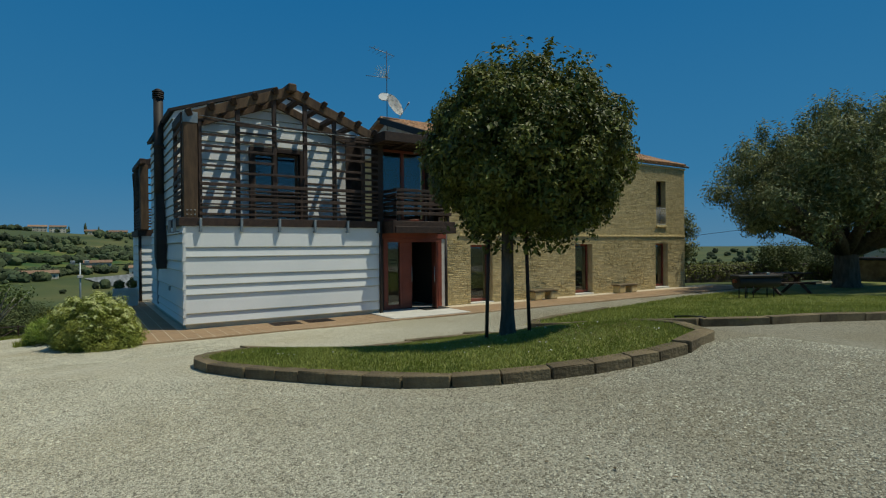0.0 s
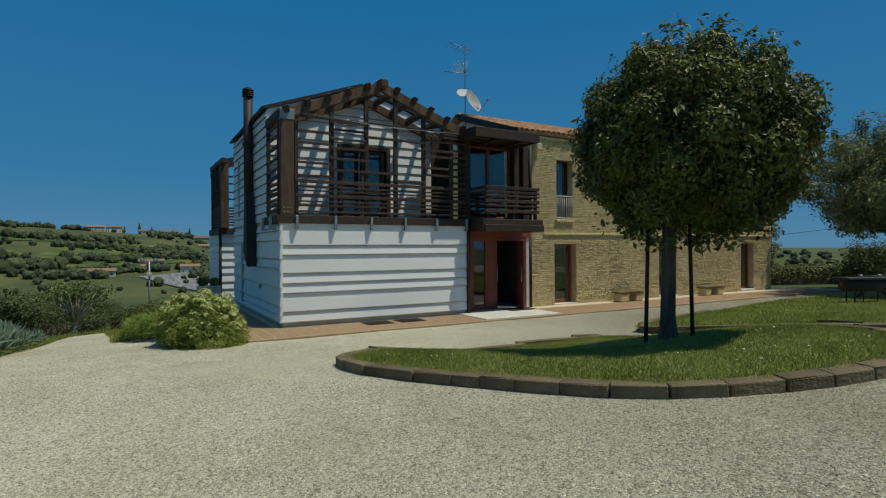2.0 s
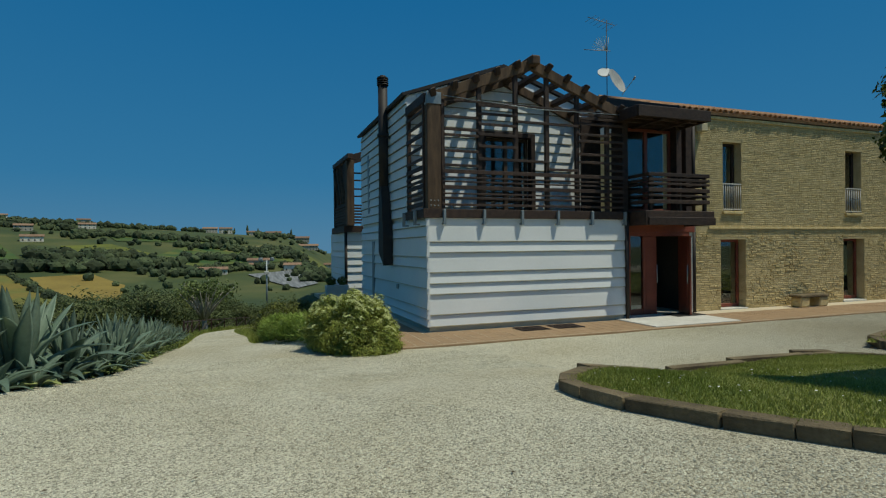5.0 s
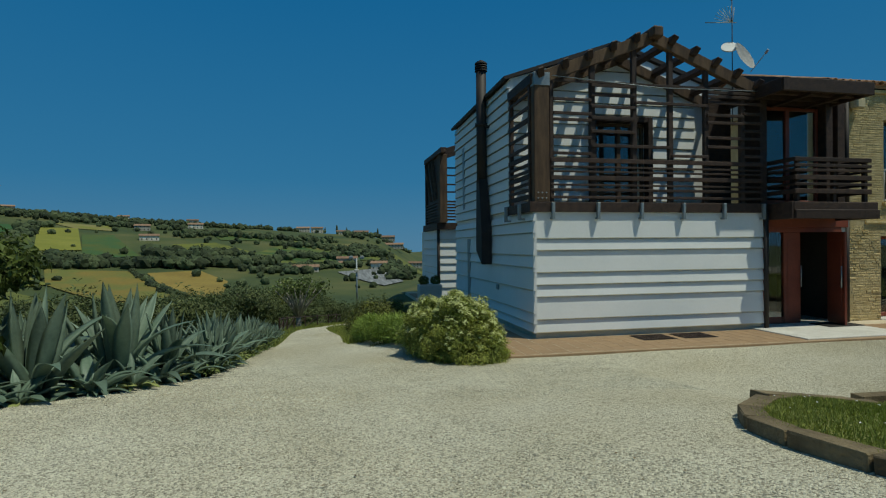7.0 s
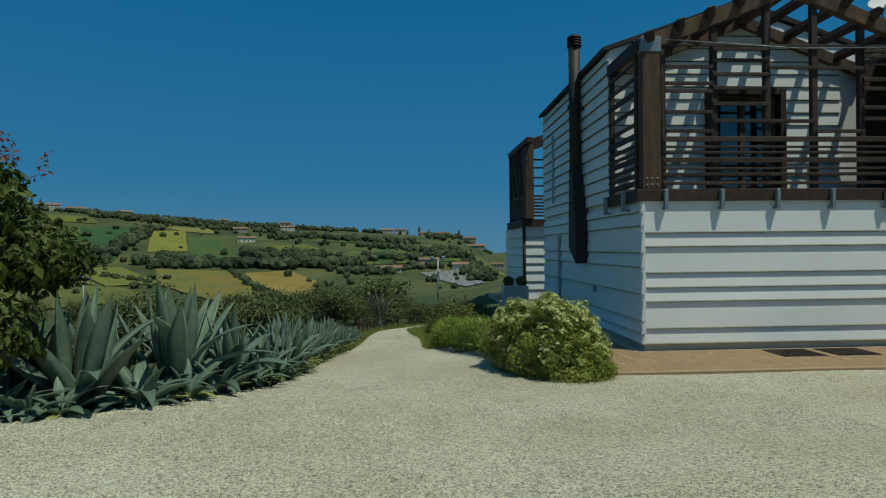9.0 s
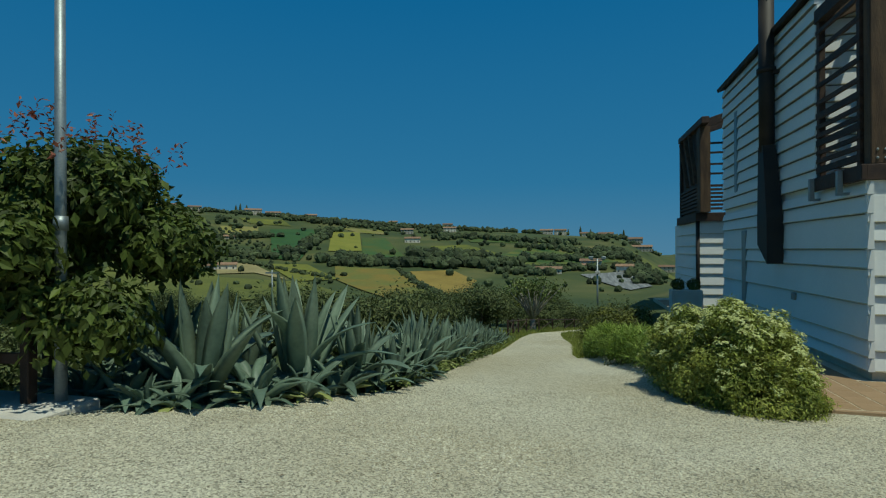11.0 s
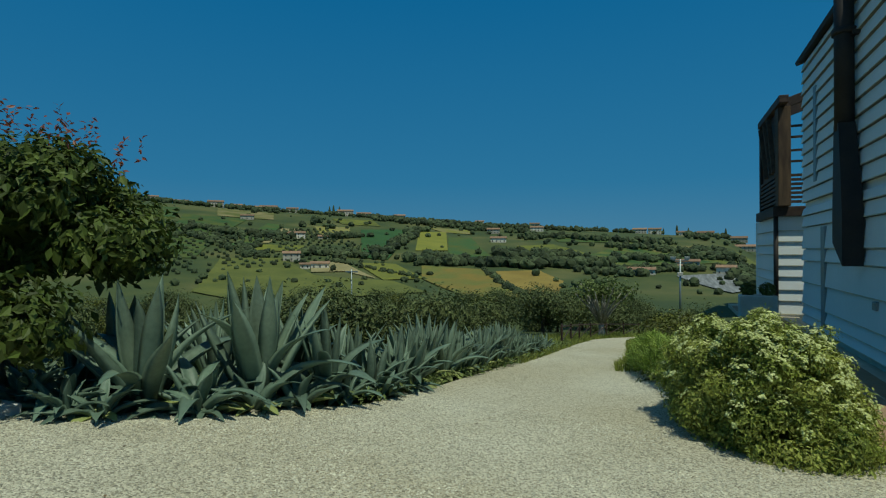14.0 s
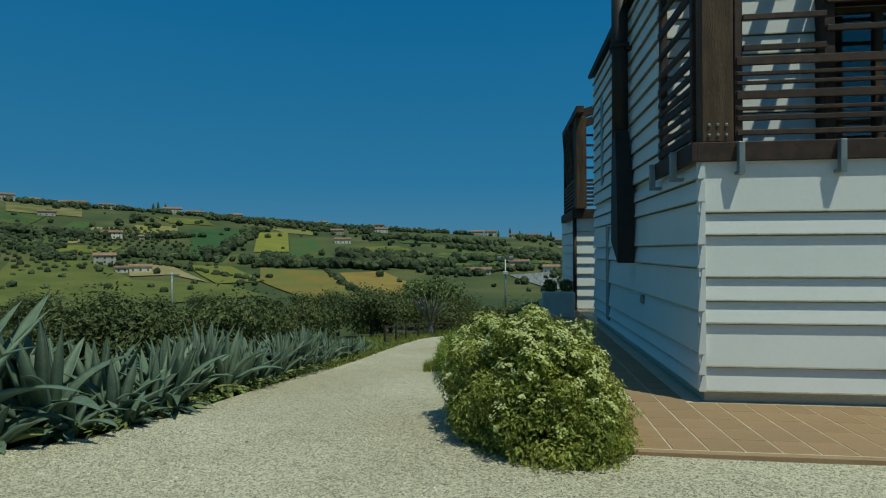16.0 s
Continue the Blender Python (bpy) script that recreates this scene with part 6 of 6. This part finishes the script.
for az, w in ((45.5, 22), (43.6, 16), (41.9, 20), (40.6, 26), (38.3, 18), (36.9, 12), (33.0, 24), (31.1, 22), (29.4, 12), (27.4, 18), (19.0, 14), (13.3, 16), (3.0, 20), (1.6, 18), (-1.0, 20), (-2.9, 22), (-5.6, 24), (48.5, 20), (51, 18), (54, 22)):
    r = 880 + 12 * math.sin(az * 3)
    far_house(-r * math.sin(radians(az)), 6 + r * math.cos(radians(az)), w, w * 0.6, 6.5 + 1.5 * math.sin(az), az)

# power pole and line in the valley, utility poles
for x, y, h in ((-34, 60, 7.5), (-40, 110, 9)):
    u = thing("utility_pole", "plain concrete utility pole on the slope", "pole", at=(x, y, land_z(x, y)))
    part("shaft", tube([(0, 0, -0.5), (0, 0, h)], [0.1, 0.07], 8), STEEL, u)
    part("crossarm", box(-0.8, 0.8, -0.06, 0.06, h - 0.4, h - 0.25), STEEL, u)

# ---- beyond the far lawn ----
def clipped_hedge():
    v, d = [], []
    for k in range(9000):
        t = g.random()
        x, y = 22.6 + 20 * t, 17.2 - 7.5 * t
        a = g.random() * math.pi
        v.append((x + 0.4 * math.cos(a), y + 0.4 * math.cos(a), land_z(x, y) + 0.95 * math.sin(a) ** 0.5 * g.uniform(0.8, 1)))
        d.append((math.cos(a), math.cos(a) * 0.5, math.sin(a)))
    return leaf_cloud("foliage", v, d, 0.13, 0.07, LEAF, 91)


far_hedge = thing("garden_hedge", "long dark green clipped hedge behind the lawn", "hedge")
ob = new("foliage", clipped_hedge())
ob.parent = far_hedge
part("core", bar((22.6, 17.2, 0.3), (42.6, 9.7, 0.3), 0.5, 0.9), BARK, far_hedge)
tree("garden_tree", "slender grey-green tree behind the farmhouse", (25.6, 16.6, land_z(25.6, 16.6)), (1.0, 0.1), [(0.5 * math.cos(k * 2.4), 0.5 * math.sin(k * 2.4), 1.2 + 0.28 * k, 0.6, 0.6, 0.5) for k in range(8)], 5000, 0.16, 0.06, LEAF_OLIVE, 92, 0.8, 5)
for x, y, s in ((30, 13.6, 1.0), (33, 12.4, 1.1), (36, 12, 1.2), (39, 9, 1.2), (34, 14.5, 0.9)):
    copy_thing(near_kinds[1], pose(x, y, land_z(x, y), 0, 0, x * 40) @ Matrix.Diagonal((s, s, s, 1)))
shed = thing("stone_shed", "low rustic stone shed with a cream gable wall behind the olive", "shed", at=(33.0, 8.2, land_z(33, 8.2)), turn=-20)
part("wall", box(-3.2, 1.5, -1.5, 1.5, -0.5, 1.15, 0.03), KERB, shed)
part("coping", box(-3.3, 1.6, -1.6, 1.6, 1.15, 1.28, 0.02), BLACK, shed)
part("gable_wall", prism([(-0.6, 0.0), (4.5, 0.0), (4.5, 2.6), (0.6, 2.6)], 1.0, 3.5), CREAM, shed)
part("roof", prism([(0.2, 2.6), (4.9, 2.6), (4.9, 2.75), (0.2, 2.75)], 0.7, 3.8), COPPO, shed)

grill = thing("barbecue", "black drum barbecue on thin legs with a grey lid rail", "barbecue", at=(17.7, 8.75, land_z(17.7, 8.75) + 0.1), turn=-24)
drum = tube([(-0.72, 0, 0.52), (0.72, 0, 0.52)], [0.2, 0.2], 16)
part("drum", drum, BLACK, grill)
part("lid_plate", box(-0.78, 0.78, -0.22, 0.22, 0.66, 0.74, 0.02), PIPE, grill)
for x in (-0.3, 0.3):
    part("handle", box(x - 0.05, x + 0.05, -0.16, -0.1, 0.74, 0.82, 0.008), STEEL, grill)
for x in (-0.5, -0.22, 0.5):
    for y in (-0.14, 0.14):
        part("leg", tube([(x, y, 0), (x, y, 0.45)], [0.018, 0.018], 6), BLACK, grill)
part("knob", tube([(-0.8, 0, 0.55), (-0.72, 0, 0.55)], [0.06, 0.06], 10), LEAF_RED, grill)
table = thing("picnic_table", "dark wooden picnic table with fixed benches", "table", at=(19.9, 9.0, land_z(19.9, 9) + 0.1), turn=-20)
for k in range(5):
    part("top_plank", box(-0.9, 0.9, -0.36 + 0.145 * k, -0.225 + 0.145 * k, 0.70, 0.74, 0.006), WOOD, table)
for s in (-0.72, 0.6):
    part("seat_plank", box(-0.9, 0.9, s, s + 0.13, 0.42, 0.46, 0.006), WOOD, table)
for x in (-0.62, 0.62):
    part("leg", bar((x, -0.6, 0), (x, 0.25, 0.70), 0.05, 0.09), WOOD, table)
    part("leg", bar((x, 0.6, 0), (x, -0.25, 0.70), 0.05, 0.09), WOOD, table)
    part("bearer", box(x - 0.03, x + 0.03, -0.72, 0.73, 0.35, 0.42), WOOD, table)
hose = tube([(x, y, land_z(x, y) + 0.14) for x, y in ((8.8, 5.75), (8.85, 5.5), (8.75, 5.25), (8.5, 5.0))], [0.02] * 4, 6)
single("garden_hose", hose, BLACK, "black garden hose lying on the lawn", "hose")
cable = tube([(26.5, 17.0, 2.2), (34, 14.5, 3.0), (60, 5, 4.6)], [0.012] * 3, 5)
single("overhead_cable", cable, BLACK, "thin overhead cable to the garden trees", "cable")
